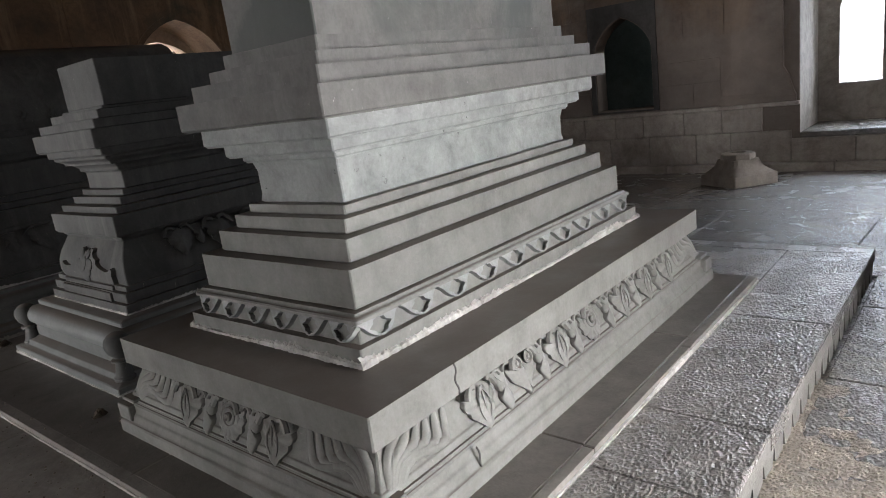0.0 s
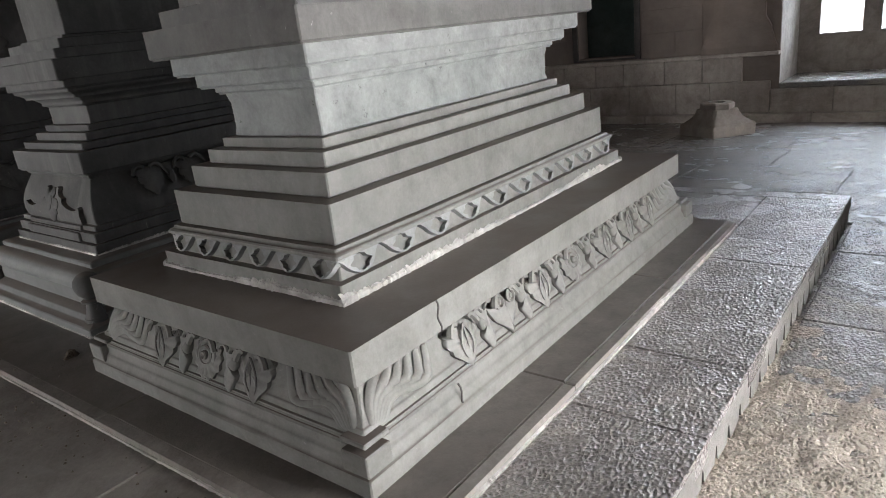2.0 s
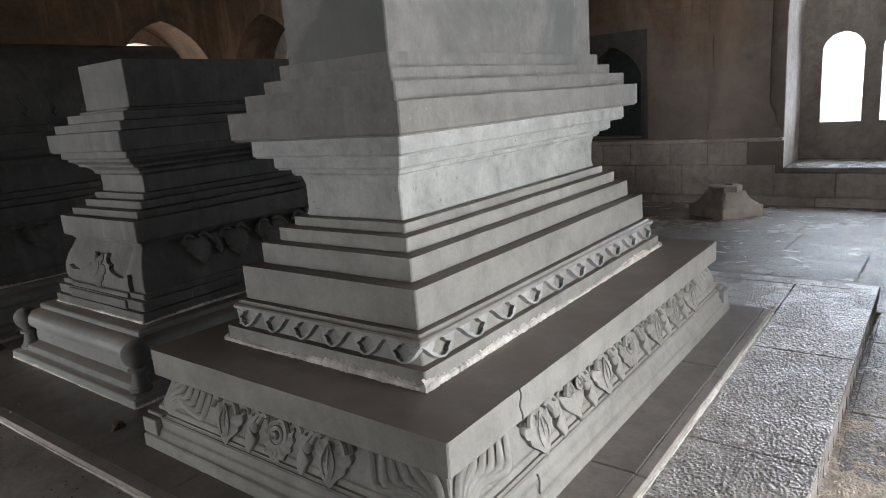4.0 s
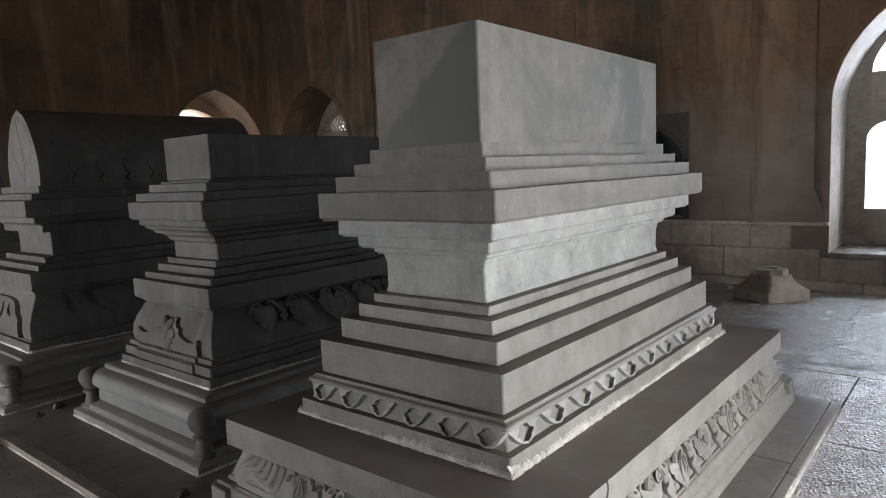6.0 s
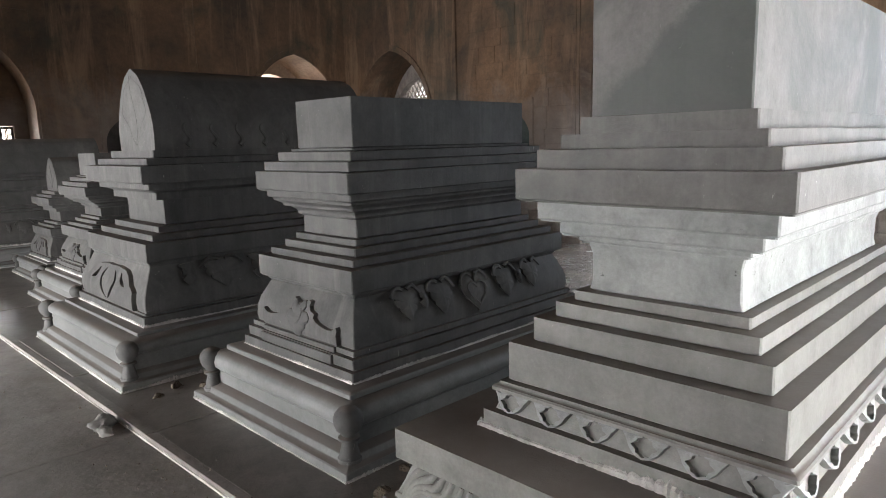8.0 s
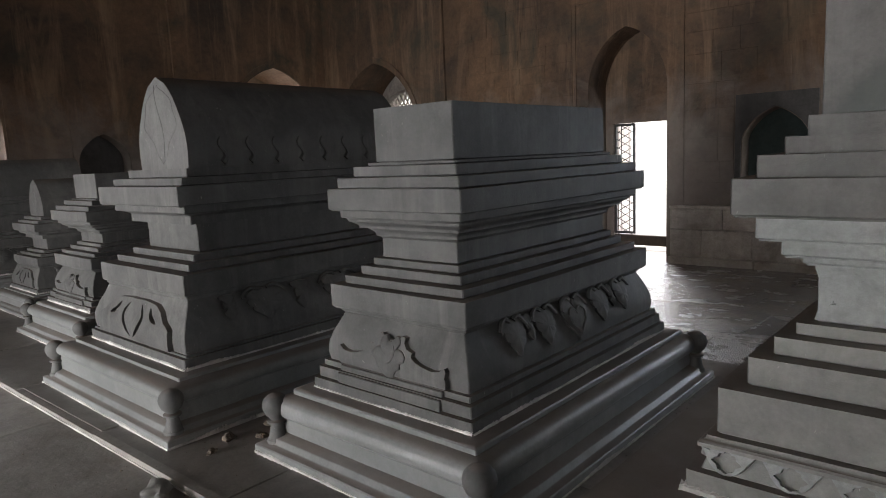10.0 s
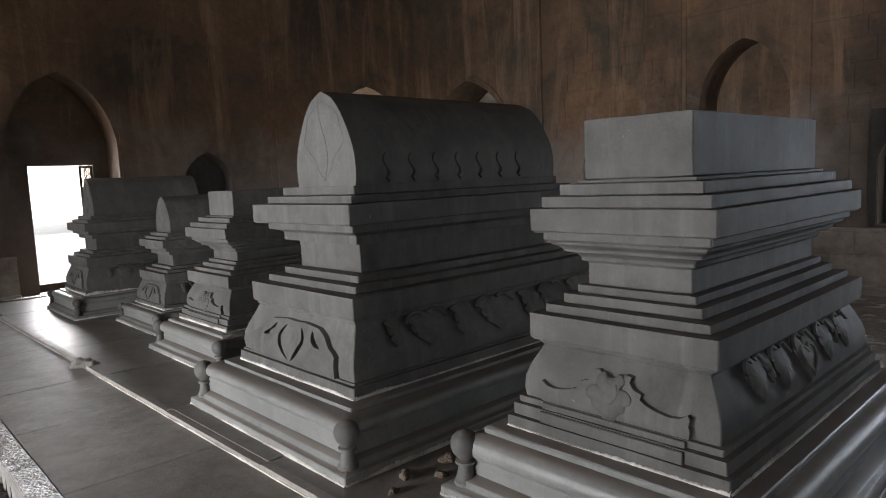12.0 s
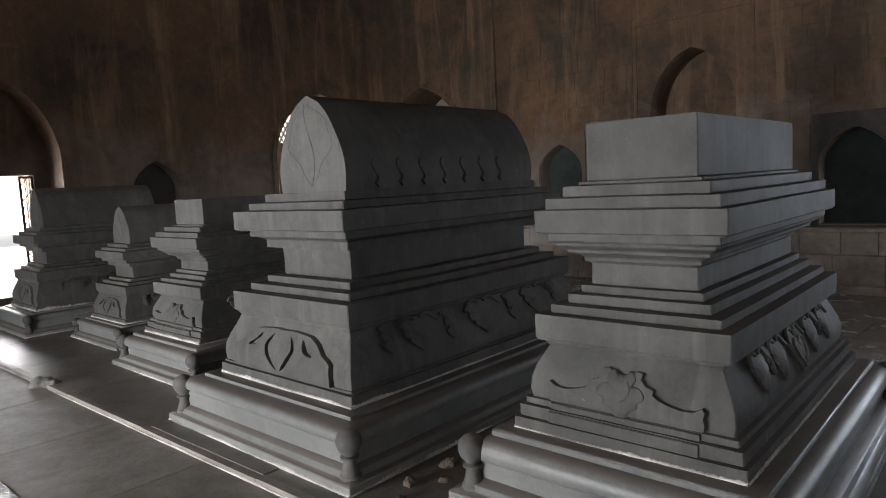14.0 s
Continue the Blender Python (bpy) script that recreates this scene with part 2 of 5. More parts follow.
GROUND = material("sunlit_earth", (0.70, 0.66, 0.60), (0.82, 0.78, 0.72), 0.6, 20, rough=(0.9, 1.0), bump=0.3)


# the damp stain that climbs slantwise over the front of the tall tomb's top block
TOPBLOCK = TOPSTONE.copy()
TOPBLOCK.name = "damp_stained_top_block"
nt = TOPBLOCK.node_tree
bsdf = nt.nodes["Principled BSDF"]
clean = bsdf.inputs["Base Color"].links[0].from_socket
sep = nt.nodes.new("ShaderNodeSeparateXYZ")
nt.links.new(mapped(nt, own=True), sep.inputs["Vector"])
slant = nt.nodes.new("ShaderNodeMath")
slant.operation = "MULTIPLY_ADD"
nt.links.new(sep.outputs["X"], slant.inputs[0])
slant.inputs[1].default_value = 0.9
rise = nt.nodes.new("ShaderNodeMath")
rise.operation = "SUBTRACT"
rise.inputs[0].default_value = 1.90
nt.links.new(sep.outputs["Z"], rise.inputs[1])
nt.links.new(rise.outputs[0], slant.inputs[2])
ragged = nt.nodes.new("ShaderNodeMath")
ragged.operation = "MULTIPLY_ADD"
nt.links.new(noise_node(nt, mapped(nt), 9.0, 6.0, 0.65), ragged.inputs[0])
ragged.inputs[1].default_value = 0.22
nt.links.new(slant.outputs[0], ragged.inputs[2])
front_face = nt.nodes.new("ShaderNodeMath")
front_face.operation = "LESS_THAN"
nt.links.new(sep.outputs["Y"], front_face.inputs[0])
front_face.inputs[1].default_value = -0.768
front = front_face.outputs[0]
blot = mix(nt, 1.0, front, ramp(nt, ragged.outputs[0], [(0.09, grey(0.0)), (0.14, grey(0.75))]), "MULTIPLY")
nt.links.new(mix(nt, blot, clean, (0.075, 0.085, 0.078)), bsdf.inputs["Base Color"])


# ---- mesh helpers ----
def mesh_object(name, bm, mat, smooth=35):
    me = bpy.data.meshes.new(name)
    bmesh.ops.recalc_face_normals(bm, faces=bm.faces)
    bm.to_mesh(me)
    bm.free()
    me.materials.append(mat)
    if smooth:
        for p in me.polygons:
            p.use_smooth = True
        me.set_sharp_from_angle(angle=radians(smooth))
    return new(name, me)


def part(name, bm, mat, parent, label="", smooth=35):
    ob = mesh_object(name, bm, mat, smooth)
    ob.parent = parent
    if label:
        ob["label"] = label
    return ob


def place_copy(name, src, parent, m):
    """Another part on the same mesh."""
    ob = new(name, src.data)
    ob.parent = parent
    ob.matrix_basis = m
    return ob


def empty(name, m, label, category, group="", kind=""):
    ob = new(name)
    ob.matrix_world = m
    return tagged(ob, label, category, group, kind)


def chamfered(prof, c):
    """A profile of (r, z) with its corners cut."""
    out = [prof[0]]
    for a, b, d in zip(prof, prof[1:], prof[2:]):
        va, vd = Vector(a) - Vector(b), Vector(d) - Vector(b)
        turn = abs(va.normalized().cross(vd.normalized())) if va.length > 1e-6 and vd.length > 1e-6 else 0
        k = min(c, va.length * 0.4, vd.length * 0.4)
        if turn > 0.5 and k > 0.0008:
            out += [tuple(Vector(b) + va.normalized() * k), tuple(Vector(b) + vd.normalized() * k)]
        else:
            out.append(b)
    out.append(prof[-1])
    return out


def ring_points(hx, hy, c, step):
    pts = []
    corners = [(hx, -hy), (hx, hy), (-hx, hy), (-hx, -hy)]
    for k in range(4):
        a, b = Vector(corners[k]), Vector(corners[(k + 1) % 4])
        n = (b - a).normalized()
        a2, b2 = a + n * c, b - n * c
        count = step[k % 2]
        for j in range(count + 1):
            pts.append(a2.lerp(b2, j / count))
    return pts


def loft(prof, d, cham=0.005, wear=0.0015, seg=0.14, seed=0.0, joint=False):
    """A stepped block: rectangles of half widths r and r + d at the heights z, capped."""
    if joint:
        (r0, z0), rest = prof[0], prof[1:]
        prof = [(r0 - 0.008, z0), (r0 - 0.008, z0 + 0.0068), (r0, z0 + 0.0068)] + rest
    prof = chamfered(prof, cham)
    rmax = max(r for r, z in prof)
    step = (max(2, int(2 * (rmax + d) / seg)), max(2, int(2 * rmax / seg)))
    bm = bmesh.new()
    rings = []
    for r, z in prof:
        ring = []
        for p in ring_points(r, r + d, min(cham, r * 0.2), step):
            q = Vector((p.x, p.y, z))
            j = noise.noise_vector(q * 9.0 + Vector((seed, seed * 2, 0))) * wear + noise.noise_vector(q * 31.0 + Vector((seed, 0, 0))) * wear * 0.6
            ring.append(bm.verts.new(q + j))
        rings.append(ring)
    n = len(rings[0])
    for a, b in zip(rings, rings[1:]):
        for k in range(n):
            bm.faces.new((a[k], a[(k + 1) % n], b[(k + 1) % n], b[k]))
    bm.faces.new(list(reversed(rings[0])))
    bm.faces.new(rings[-1])
    return bm


def plate(outline, thick, crown=0.82, mid=0.6, folds=0.0):
    """A carved raised shape: outline in x, y, standing up thick along z, rounded towards its middle."""
    bm = bmesh.new()
    cx = sum(p[0] for p in outline) / len(outline)
    cy = sum(p[1] for p in outline) / len(outline)
    levels = [(1.0, -0.01), (1.0, thick * mid * 0.5), (0.93, thick * 0.62), (0.78 * crown + 0.02, thick * 0.86), (crown * 0.5, thick * 0.97)]
    rings = [[bm.verts.new((cx + (x - cx) * k, cy + (y - cy) * k, z)) for x, y in outline] for k, z in levels]
    n = len(outline)
    for a, b in zip(rings, rings[1:]):
        for k in range(n):
            bm.faces.new((a[k], a[(k + 1) % n], b[(k + 1) % n], b[k]))
    if folds:
        for ring, (k, z) in zip(rings[2:], levels[2:]):
            for v in ring:
                a = math.atan2(v.co.x - cx, cy - v.co.y)
                v.co.z *= 1.0 - folds * (0.5 - 0.5 * math.cos(7.0 * a)) * (0.4 + 0.6 * k)
    top = bm.verts.new((cx, cy, thick * 1.08))
    for k in range(n):
        bm.faces.new((rings[-1][k], rings[-1][(k + 1) % n], top))
    return bm


def pierced(outer, inner, thick):
    """A flat plate between an outer and an inner outline of as many points."""
    bm = bmesh.new()
    n = len(outer)
    lo = [[bm.verts.new((x, y, -0.004)) for x, y in o] for o in (outer, inner)]
    hi = [[bm.verts.new((x, y, thick)) for x, y in o] for o in (outer, inner)]
    for k in range(n):
        j = (k + 1) % n
        bm.faces.new((hi[0][k], hi[0][j], hi[1][j], hi[1][k]))
        bm.faces.new((lo[0][k], lo[0][j], hi[0][j], hi[0][k]))
        bm.faces.new((lo[1][k], lo[1][j], hi[1][j], hi[1][k]))
    return bm


def tube(points, radii, sides=8, flat=1.0):
    """A swept rod along points in the x, y plane, flattened along z."""
    bm = bmesh.new()
    rings = []
    for i, p in enumerate(points):
        a, b = Vector(points[max(0, i - 1)]), Vector(points[min(len(points) - 1, i + 1)])
        t = (b - a).normalized()
        side = Vector((-t.y, t.x, 0)) if abs(t.z) < 0.9 else Vector((1, 0, 0))
        side.normalize()
        up = t.cross(side)
        r = radii[i] if isinstance(radii, (list, tuple)) else radii
        rings.append([bm.verts.new(Vector(p) + side * r * math.cos(2 * math.pi * k / sides) + up * r * flat * math.sin(2 * math.pi * k / sides)) for k in range(sides)])
    for a, b in zip(rings, rings[1:]):
        for k in range(sides):
            bm.faces.new((a[k], a[(k + 1) % sides], b[(k + 1) % sides], b[k]))
    bm.faces.new(rings[0])
    bm.faces.new(list(reversed(rings[-1])))
    return bm


def turned(prof, sides=20):
    """A lathe-turned shape from (radius, z)."""
    bm = bmesh.new()
    rings = [[bm.verts.new((r * math.cos(2 * math.pi * k / sides), r * math.sin(2 * math.pi * k / sides), z)) for k in range(sides)] for r, z in prof]
    for a, b in zip(rings, rings[1:]):
        for k in range(sides):
            bm.faces.new((a[k], a[(k + 1) % sides], b[(k + 1) % sides], b[k]))
    bm.faces.new(list(reversed(rings[0])))
    bm.faces.new(rings[-1])
    return bm


def box_bm(x0, y0, z0, x1, y1, z1, cham=0.0):
    bm = bmesh.new()
    bmesh.ops.create_cube(bm, size=1.0, matrix=Matrix.Translation(((x0 + x1) / 2, (y0 + y1) / 2, (z0 + z1) / 2)) @ Matrix.Diagonal((x1 - x0, y1 - y0, z1 - z0, 1)))
    if cham:
        bmesh.ops.bevel(bm, geom=bm.edges[:], offset=cham, segments=1, affect="EDGES")
    return bm


SIDES = {"-y": (Vector((1, 0, 0)), Vector((0, -1, 0))), "+x": (Vector((0, 1, 0)), Vector((1, 0, 0))),
         "+y": (Vector((-1, 0, 0)), Vector((0, 1, 0))), "-x": (Vector((0, -1, 0)), Vector((-1, 0, 0)))}


def on_face(side, u, r, z, d, slope=0.0):
    """The pose on a side of a block: x along it, y up it, z outwards. slope: how far r grows per metre of height."""
    t, n = SIDES[side]
    h = r + d if side in ("-y", "+y") else r
    up = (n * slope + Vector((0, 0, 1))).normalized()
    out = t.cross(up)
    at = t * u + n * h + Vector((0, 0, z))
    return Matrix(((t.x, up.x, out.x, at.x), (t.y, up.y, out.y, at.y), (t.z, up.z, out.z, at.z), (0, 0, 0, 1)))


def crumbs(length, seed, height=0.022, proud=0.012):
    """An uneven strip of squeezed-out mortar along x."""
    bm = bmesh.new()
    n = max(6, int(length / 0.007))
    rows = [[], [], []]
    for k in range(n + 1):
        x = -length / 2 + length * k / n
        a = 0.5 + 0.5 * noise.noise(Vector((x * 7.0, seed, 0.3)))
        b = 0.5 + 0.5 * noise.noise(Vector((x * 95.0, seed, 1.3))) + 0.35 * noise.noise(Vector((x * 210.0, seed, 2.7)))
        c = 0.5 + 0.5 * noise.noise(Vector((x * 2.3, seed, 4.3)))
        h = height * (0.12 + 1.5 * c * c * (0.5 + a) * (0.45 + b))
        p = proud * (0.3 + 0.9 * b * (0.4 + a))
        rows[0].append(bm.verts.new((x, -0.004, p)))
        rows[1].append(bm.verts.new((x, h * 0.6, p * 0.85)))
        rows[2].append(bm.verts.new((x, h, -0.006)))
    for a, b in zip(rows, rows[1:]):
        for k in range(n):
            bm.faces.new((a[k], a[k + 1], b[k + 1], b[k]))
    return bm


# ---- carved shapes ----
def heart(w, h, n=28):
    pts = []
    for k in range(n):
        a = 2 * math.pi * k / n
        x = 16 * math.sin(a) ** 3
        y = 13 * math.cos(a) - 5 * math.cos(2 * a) - 2 * math.cos(3 * a) - math.cos(4 * a)
        pts.append((x / 32 * w * (1 + 0.06 * math.cos(9 * a)), (y - 12) / 29 * h))
    return pts


def leaf(w, h, lobes=5, n=36):
    """A hanging leaf with a notched edge and a point below."""
    half = [(0.12, 0.0), (0.30, -0.02), (0.45, -0.09), (0.50, -0.20), (0.44, -0.28), (0.49, -0.36), (0.45, -0.48), (0.37, -0.53), (0.38, -0.62), (0.28, -0.72), (0.16, -0.84)]
    pts = [(x * w, y * h) for x, y in half]
    return list(reversed(pts + [(0.02 * w, -h)] + [(-x, y) for x, y in reversed(pts)]))


def tulip(w, h):
    """A shield-like flower: two hooked lobes above, a point below; its foot at y = 0."""
    half = [(0.06, 0.90), (0.14, 1.0), (0.26, 0.96), (0.30, 0.84), (0.25, 0.76), (0.38, 0.74), (0.50, 0.62), (0.47, 0.50), (0.38, 0.46), (0.36, 0.34), (0.24, 0.28), (0.12, 0.12)]
    pts = [(x * w, y * h) for x, y in half]
    return list(reversed(pts + [(0.01 * w, 0.0)] + [(-x, y) for x, y in reversed(pts)]))


def tassel(w, h):
    half = [(0.16, 0.0), (0.5, -0.06), (0.42, -0.16), (0.2, -0.22), (0.34, -0.30), (0.36, -0.5), (0.24, -0.55), (0.42, -0.66), (0.3, -0.82), (0.0, -1.0)]
    pts = [(x * w, y * h) for x, y in half]
    return pts + [(-x, y) for x, y in reversed(pts[:-1])]


def round_outline(r, petals, depth, n=48):
    return [(r * (1 + depth * math.cos(petals * a)) * math.cos(a), r * (1 + depth * math.cos(petals * a)) * math.sin(a)) for a in (2 * math.pi * k / n for k in range(n))]


def bracket(w, h):
    """The cusped cartouche of the end faces: low wings and a raised middle."""
    half = [(0.0, 0.88), (0.06, 0.92), (0.09, 1.0), (0.125, 0.97), (0.12, 0.86), (0.15, 0.74), (0.205, 0.68), (0.20, 0.58), (0.235, 0.50), (0.30, 0.42), (0.38, 0.37), (0.44, 0.40), (0.485, 0.50), (0.5, 0.42), (0.49, 0.28), (0.5, 0.18), (0.49, 0.0)]
    pts = [(x * w, y * h) for x, y in half]
    return list(reversed(pts + [(-x, y) for x, y in reversed(pts[1:])]))


def smooth_loop(pts, n=3):
    """A closed outline with its corners eased by a spline through the points."""
    out = []
    m = len(pts)
    for k in range(m):
        p0, p1, p2, p3 = (Vector(pts[(k + j) % m]) for j in (-1, 0, 1, 2))
        for j in range(n):
            a = j / n
            q = 0.5 * (2 * p1 + (p2 - p0) * a + (2 * p0 - 5 * p1 + 4 * p2 - p3) * a * a + (3 * p1 - p0 - 3 * p2 + p3) * a ** 3)
            out.append((q.x, q.y))
    return out


def smooth_path(pts, n=5):
    """A spline through the points of an open line."""
    ext = [Vector(pts[0]) * 2 - Vector(pts[1])] + [Vector(p) for p in pts] + [Vector(pts[-1]) * 2 - Vector(pts[-2])]
    out = []
    for p0, p1, p2, p3 in zip(ext, ext[1:], ext[2:], ext[3:]):
        for j in range(n):
            a = j / n
            out.append(0.5 * (2 * p1 + (p2 - p0) * a + (2 * p0 - 5 * p1 + 4 * p2 - p3) * a * a + (3 * p1 - p0 - 3 * p2 + p3) * a ** 3))
    return [(q.x, q.y) for q in out + [Vector(pts[-1])]]


def crescent(pts, wide):
    """A curved pointed slot along an open line."""
    line = [Vector(p) for p in smooth_path(pts, 4)]
    left, right = [], []
    for k, p in enumerate(line):
        t = (line[min(k + 1, len(line) - 1)] - line[max(k - 1, 0)]).normalized()
        n = Vector((-t.y, t.x)) * wide * (0.12 + 0.88 * math.sin(math.pi * k / (len(line) - 1)) ** 0.7) / 2
        left.append(tuple(p + n))
        right.append(tuple(p - n))
    return left + list(reversed(right))


def cut_panel(outline, holes, thick):
    """A raised flat panel with slots cut right through it."""
    bm = bmesh.new()
    tops = []
    for loop in [outline] + holes:
        lo = [bm.verts.new((x, y, -0.02)) for x, y in loop]
        hi = [bm.verts.new((x, y, thick)) for x, y in loop]
        n = len(loop)
        for k in range(n):
            bm.faces.new((lo[k], lo[(k + 1) % n], hi[(k + 1) % n], hi[k]))
        tops += [bm.edges.get((hi[k], hi[(k + 1) % n])) for k in range(n)]
    bmesh.ops.triangle_fill(bm, use_beauty=True, use_dissolve=False, edges=tops)
    return bm


def flat_plate(outline, thick):
    bm = bmesh.new()
    lo = [bm.verts.new((x, y, -0.02)) for x, y in outline]
    hi = [bm.verts.new((x, y, thick)) for x, y in outline]
    n = len(outline)
    for k in range(n):
        bm.faces.new((lo[k], lo[(k + 1) % n], hi[(k + 1) % n], hi[k]))
    tops = [bm.edges.get((hi[k], hi[(k + 1) % n])) for k in range(n)]
    bmesh.ops.triangle_fill(bm, use_beauty=True, use_dissolve=False, edges=tops)
    return bm


def conform(bm, prof, z0, cuts=7):
    """Lay a carved shape on a curved course: prof gives the radius at each height."""
    lo, hi = min(v.co.y for v in bm.verts), max(v.co.y for v in bm.verts)
    for k in range(1, cuts):
        bmesh.ops.bisect_plane(bm, geom=bm.verts[:] + bm.edges[:] + bm.faces[:], dist=1e-6, plane_co=(0, lo + (hi - lo) * k / cuts, 0), plane_no=(0, 1, 0))
    for v in bm.verts:
        z = v.co.y + z0
        r = prof[0][0] if z <= prof[0][1] else prof[-1][0]
        for (ra, za), (rb, zb) in zip(prof, prof[1:]):
            if za <= z <= zb:
                r = ra + (rb - ra) * (z - za) / max(1e-6, zb - za)
        v.co.z += r
    return bm


# ---- walls ----
def arch_loop(u, half, z0, spring, apex, n=10, point=0.55):
    """A pointed (four-centred) arch outline, from the left foot round to the right foot."""
    left = []
    for k in range(n + 1):
        a = k / n
        x = half * math.cos(a * math.pi / 2) ** (0.9)
        z = spring + (apex - spring) * (math.sin(a * math.pi / 2) ** 1.15 * (1 - point * 0.25) + point * 0.25 * a ** 3)
        left.append((u - x, z))
    right = [(2 * u - x, z) for x, z in reversed(left[:-1])]
    return [(u - half, z0)] + left + right + [(u + half, z0)]


def rect_loop(u0, u1, z0, z1):
    return [(u0, z0), (u0, z1), (u1, z1), (u1, z0)]


def wall_bm(outer, holes, y0, y1):
    """A sheet in x, z with holes, from the depth y0 to y1."""
    bm = bmesh.new()
    edges = []
    for loop in [outer] + holes:
        vs = [bm.verts.new((x, y0, z)) for x, z in loop]
        edges += [bm.edges.new((vs[k], vs[(k + 1) % len(vs)])) for k in range(len(vs))]
    made = bmesh.ops.triangle_fill(bm, use_beauty=True, use_dissolve=False, edges=edges)
    faces = [g for g in made["geom"] if isinstance(g, bmesh.types.BMFace)]
    back = bmesh.ops.extrude_face_region(bm, geom=faces)
    bmesh.ops.translate(bm, verts=[g for g in back["geom"] if isinstance(g, bmesh.types.BMVert)], vec=(0, y1 - y0, 0))
    return bm


DOOR_HALF, WIN_HALF = 0.70, 1.26
NAMES = {0: "wall_north", 90: "wall_west", 180: "wall_south", 270: "wall_east"}
for turn, name in NAMES.items():
    base = wall_pose(turn, 0, -HALF, 0)
    e = HALF + 0.004 if turn in (0, 180) else HALF
    wide_door = turn in (90, 270)
    holes = [arch_loop(0.06 if wide_door else 0, 0.82 if wide_door else DOOR_HALF, WALL_BASE + 0.3, 2.35 if wide_door else 2.62, 3.58)]
    for s in (-1, 1):
        wu = window_u(turn, s)
        holes.append(arch_loop(wu, WIN_HALF, 0.22, 2.3, 3.72))
        nu, napex = niche(turn, s)
        holes.append(arch_loop(nu, 0.455, 0.72, napex - 0.48, napex, 8, 0.9))
    wall = mesh_object(name, wall_bm(rect_loop(-e, e, WALL_BASE, WALL_TOP), holes, HALF, HALF + THICK), PLASTER, 0)
    wall.data.materials.append(LIT_REVEAL if turn == 90 else PALE_PLASTER)
    # only the two recesses that daylight brightens get their own pale colour
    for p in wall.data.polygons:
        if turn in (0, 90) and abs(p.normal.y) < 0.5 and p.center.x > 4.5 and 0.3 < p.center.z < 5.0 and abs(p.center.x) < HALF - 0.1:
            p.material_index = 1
    wall.matrix_world = base
    tagged(wall, "soot-stained brown plastered stone wall with arched recesses", "wall", kind="structure")
    rear = [rect_loop(-0.68, 0.68, WALL_BASE + 0.32, 2.2)]
    for s in (-1, 1):
        wu = window_u(turn, s)
        for k in (-1, 0, 1):
            rear.append(arch_loop(wu + k * 0.735, 0.26, 0.76, 1.78, 2.02, 6, 0.2))
        rear.append(arch_loop(wu, 0.95, 2.72, 2.76, {(0, 1): 3.55, (90, 1): 3.38}.get((turn, s), 3.24), 10))
    out = mesh_object(name + "_outer", wall_bm(rect_loop(-e - THICK, e + THICK, WALL_BASE, WALL_TOP), rear, HALF + THICK + 0.003, HALF + THICK + BACK), LIT_REVEAL if turn == 90 else ASHLAR, 0)
    out.matrix_world = base
    tagged(out, "thick outer wall with a doorway and arched windows", "wall", kind="structure")
    for s in (-1, 1):
        wu = window_u(turn, s)
        nu, napex = niche(turn, s)
        # niche back and its rectangular surround
        nb = mesh_object("niche_back", box_bm(nu - 0.55, HALF + 0.32, 0.66, nu + 0.55, HALF + 0.40, napex + 0.12), NICHE_GREEN if turn == 0 else DARK_STONE, 0)
        nb.matrix_world = base
        tagged(nb, "dark weathered back of an arched wall niche", "niche", kind="structure")
        sur = mesh_object("niche_surround", wall_bm(rect_loop(nu - 0.55, nu + 0.55, 0.675, napex + 0.21), [arch_loop(nu, 0.47, 0.70, napex - 0.48, napex + 0.015, 8, 0.9)], HALF - 0.03, HALF + 0.01), DARK_STONE if (turn, s) == (0, 1) else PLASTER, 0)
        sur.matrix_world = base
        tagged(sur, "plain rectangular stone surround of an arched niche", "trim", kind="structure")
        # pier beside each window arch, flared at its foot
        u0, u1 = s * NICHE_U + s * 1.42, wu - s * (WIN_HALF + 0.06)
        u0, u1 = min(u0, u1), max(u0, u1)
        bm = bmesh.new()
        rings = []
        for z, grow, proud in ((0.66, 0.03, 0.10), (0.74, 0.03, 0.10), (0.80, 0.0, 0.075), (1.0, -0.06, 0.065), (1.12, -0.13, 0.055), (7.8, -0.13, 0.055)):
            y = HALF - proud
            rings.append([bm.verts.new(p) for p in ((u0 - grow, y, z), (u1 + grow, y, z), (u1 + grow, HALF + 0.02, z), (u0 - grow, HALF + 0.02, z))])
        for a, b in zip(rings, rings[1:]):
            for k in range(4):
                bm.faces.new((a[k], a[(k + 1) % 4], b[(k + 1) % 4], b[k]))
        bm.faces.new(rings[0]), bm.faces.new(rings[-1])
        pier = mesh_object("wall_pier", bm, PLASTER, 0)
        pier.matrix_world = base
        tagged(pier, "flat stone pier with a flared foot beside a window arch", "trim", kind="structure")
        # recessed oblong frame between niche and pier
        f0 = s * 3.51
        fr = mesh_object("wall_panel_frame", wall_bm(rect_loop(f0 - 0.31, f0 + 0.31, 1.62, 2.08), [rect_loop(f0 - 0.26, f0 + 0.26, 1.67, 2.03)], HALF - 0.015, HALF + 0.01), PLASTER, 0)
        fr.matrix_world = base
        tagged(fr, "shallow oblong stone frame on the wall", "trim", kind="structure")
        # moulding round the window arch
        arch = arch_loop(wu, WIN_HALF, 0.66, 2.3, 3.72)
        wide = arch_loop(wu, WIN_HALF + 0.10, 0.66, 2.3, 3.86)
        loop = wide + list(reversed(arch))
        wm = mesh_object("window_arch_trim", wall_bm(loop, [], HALF - 0.035, HALF + 0.01), PLASTER, 0)
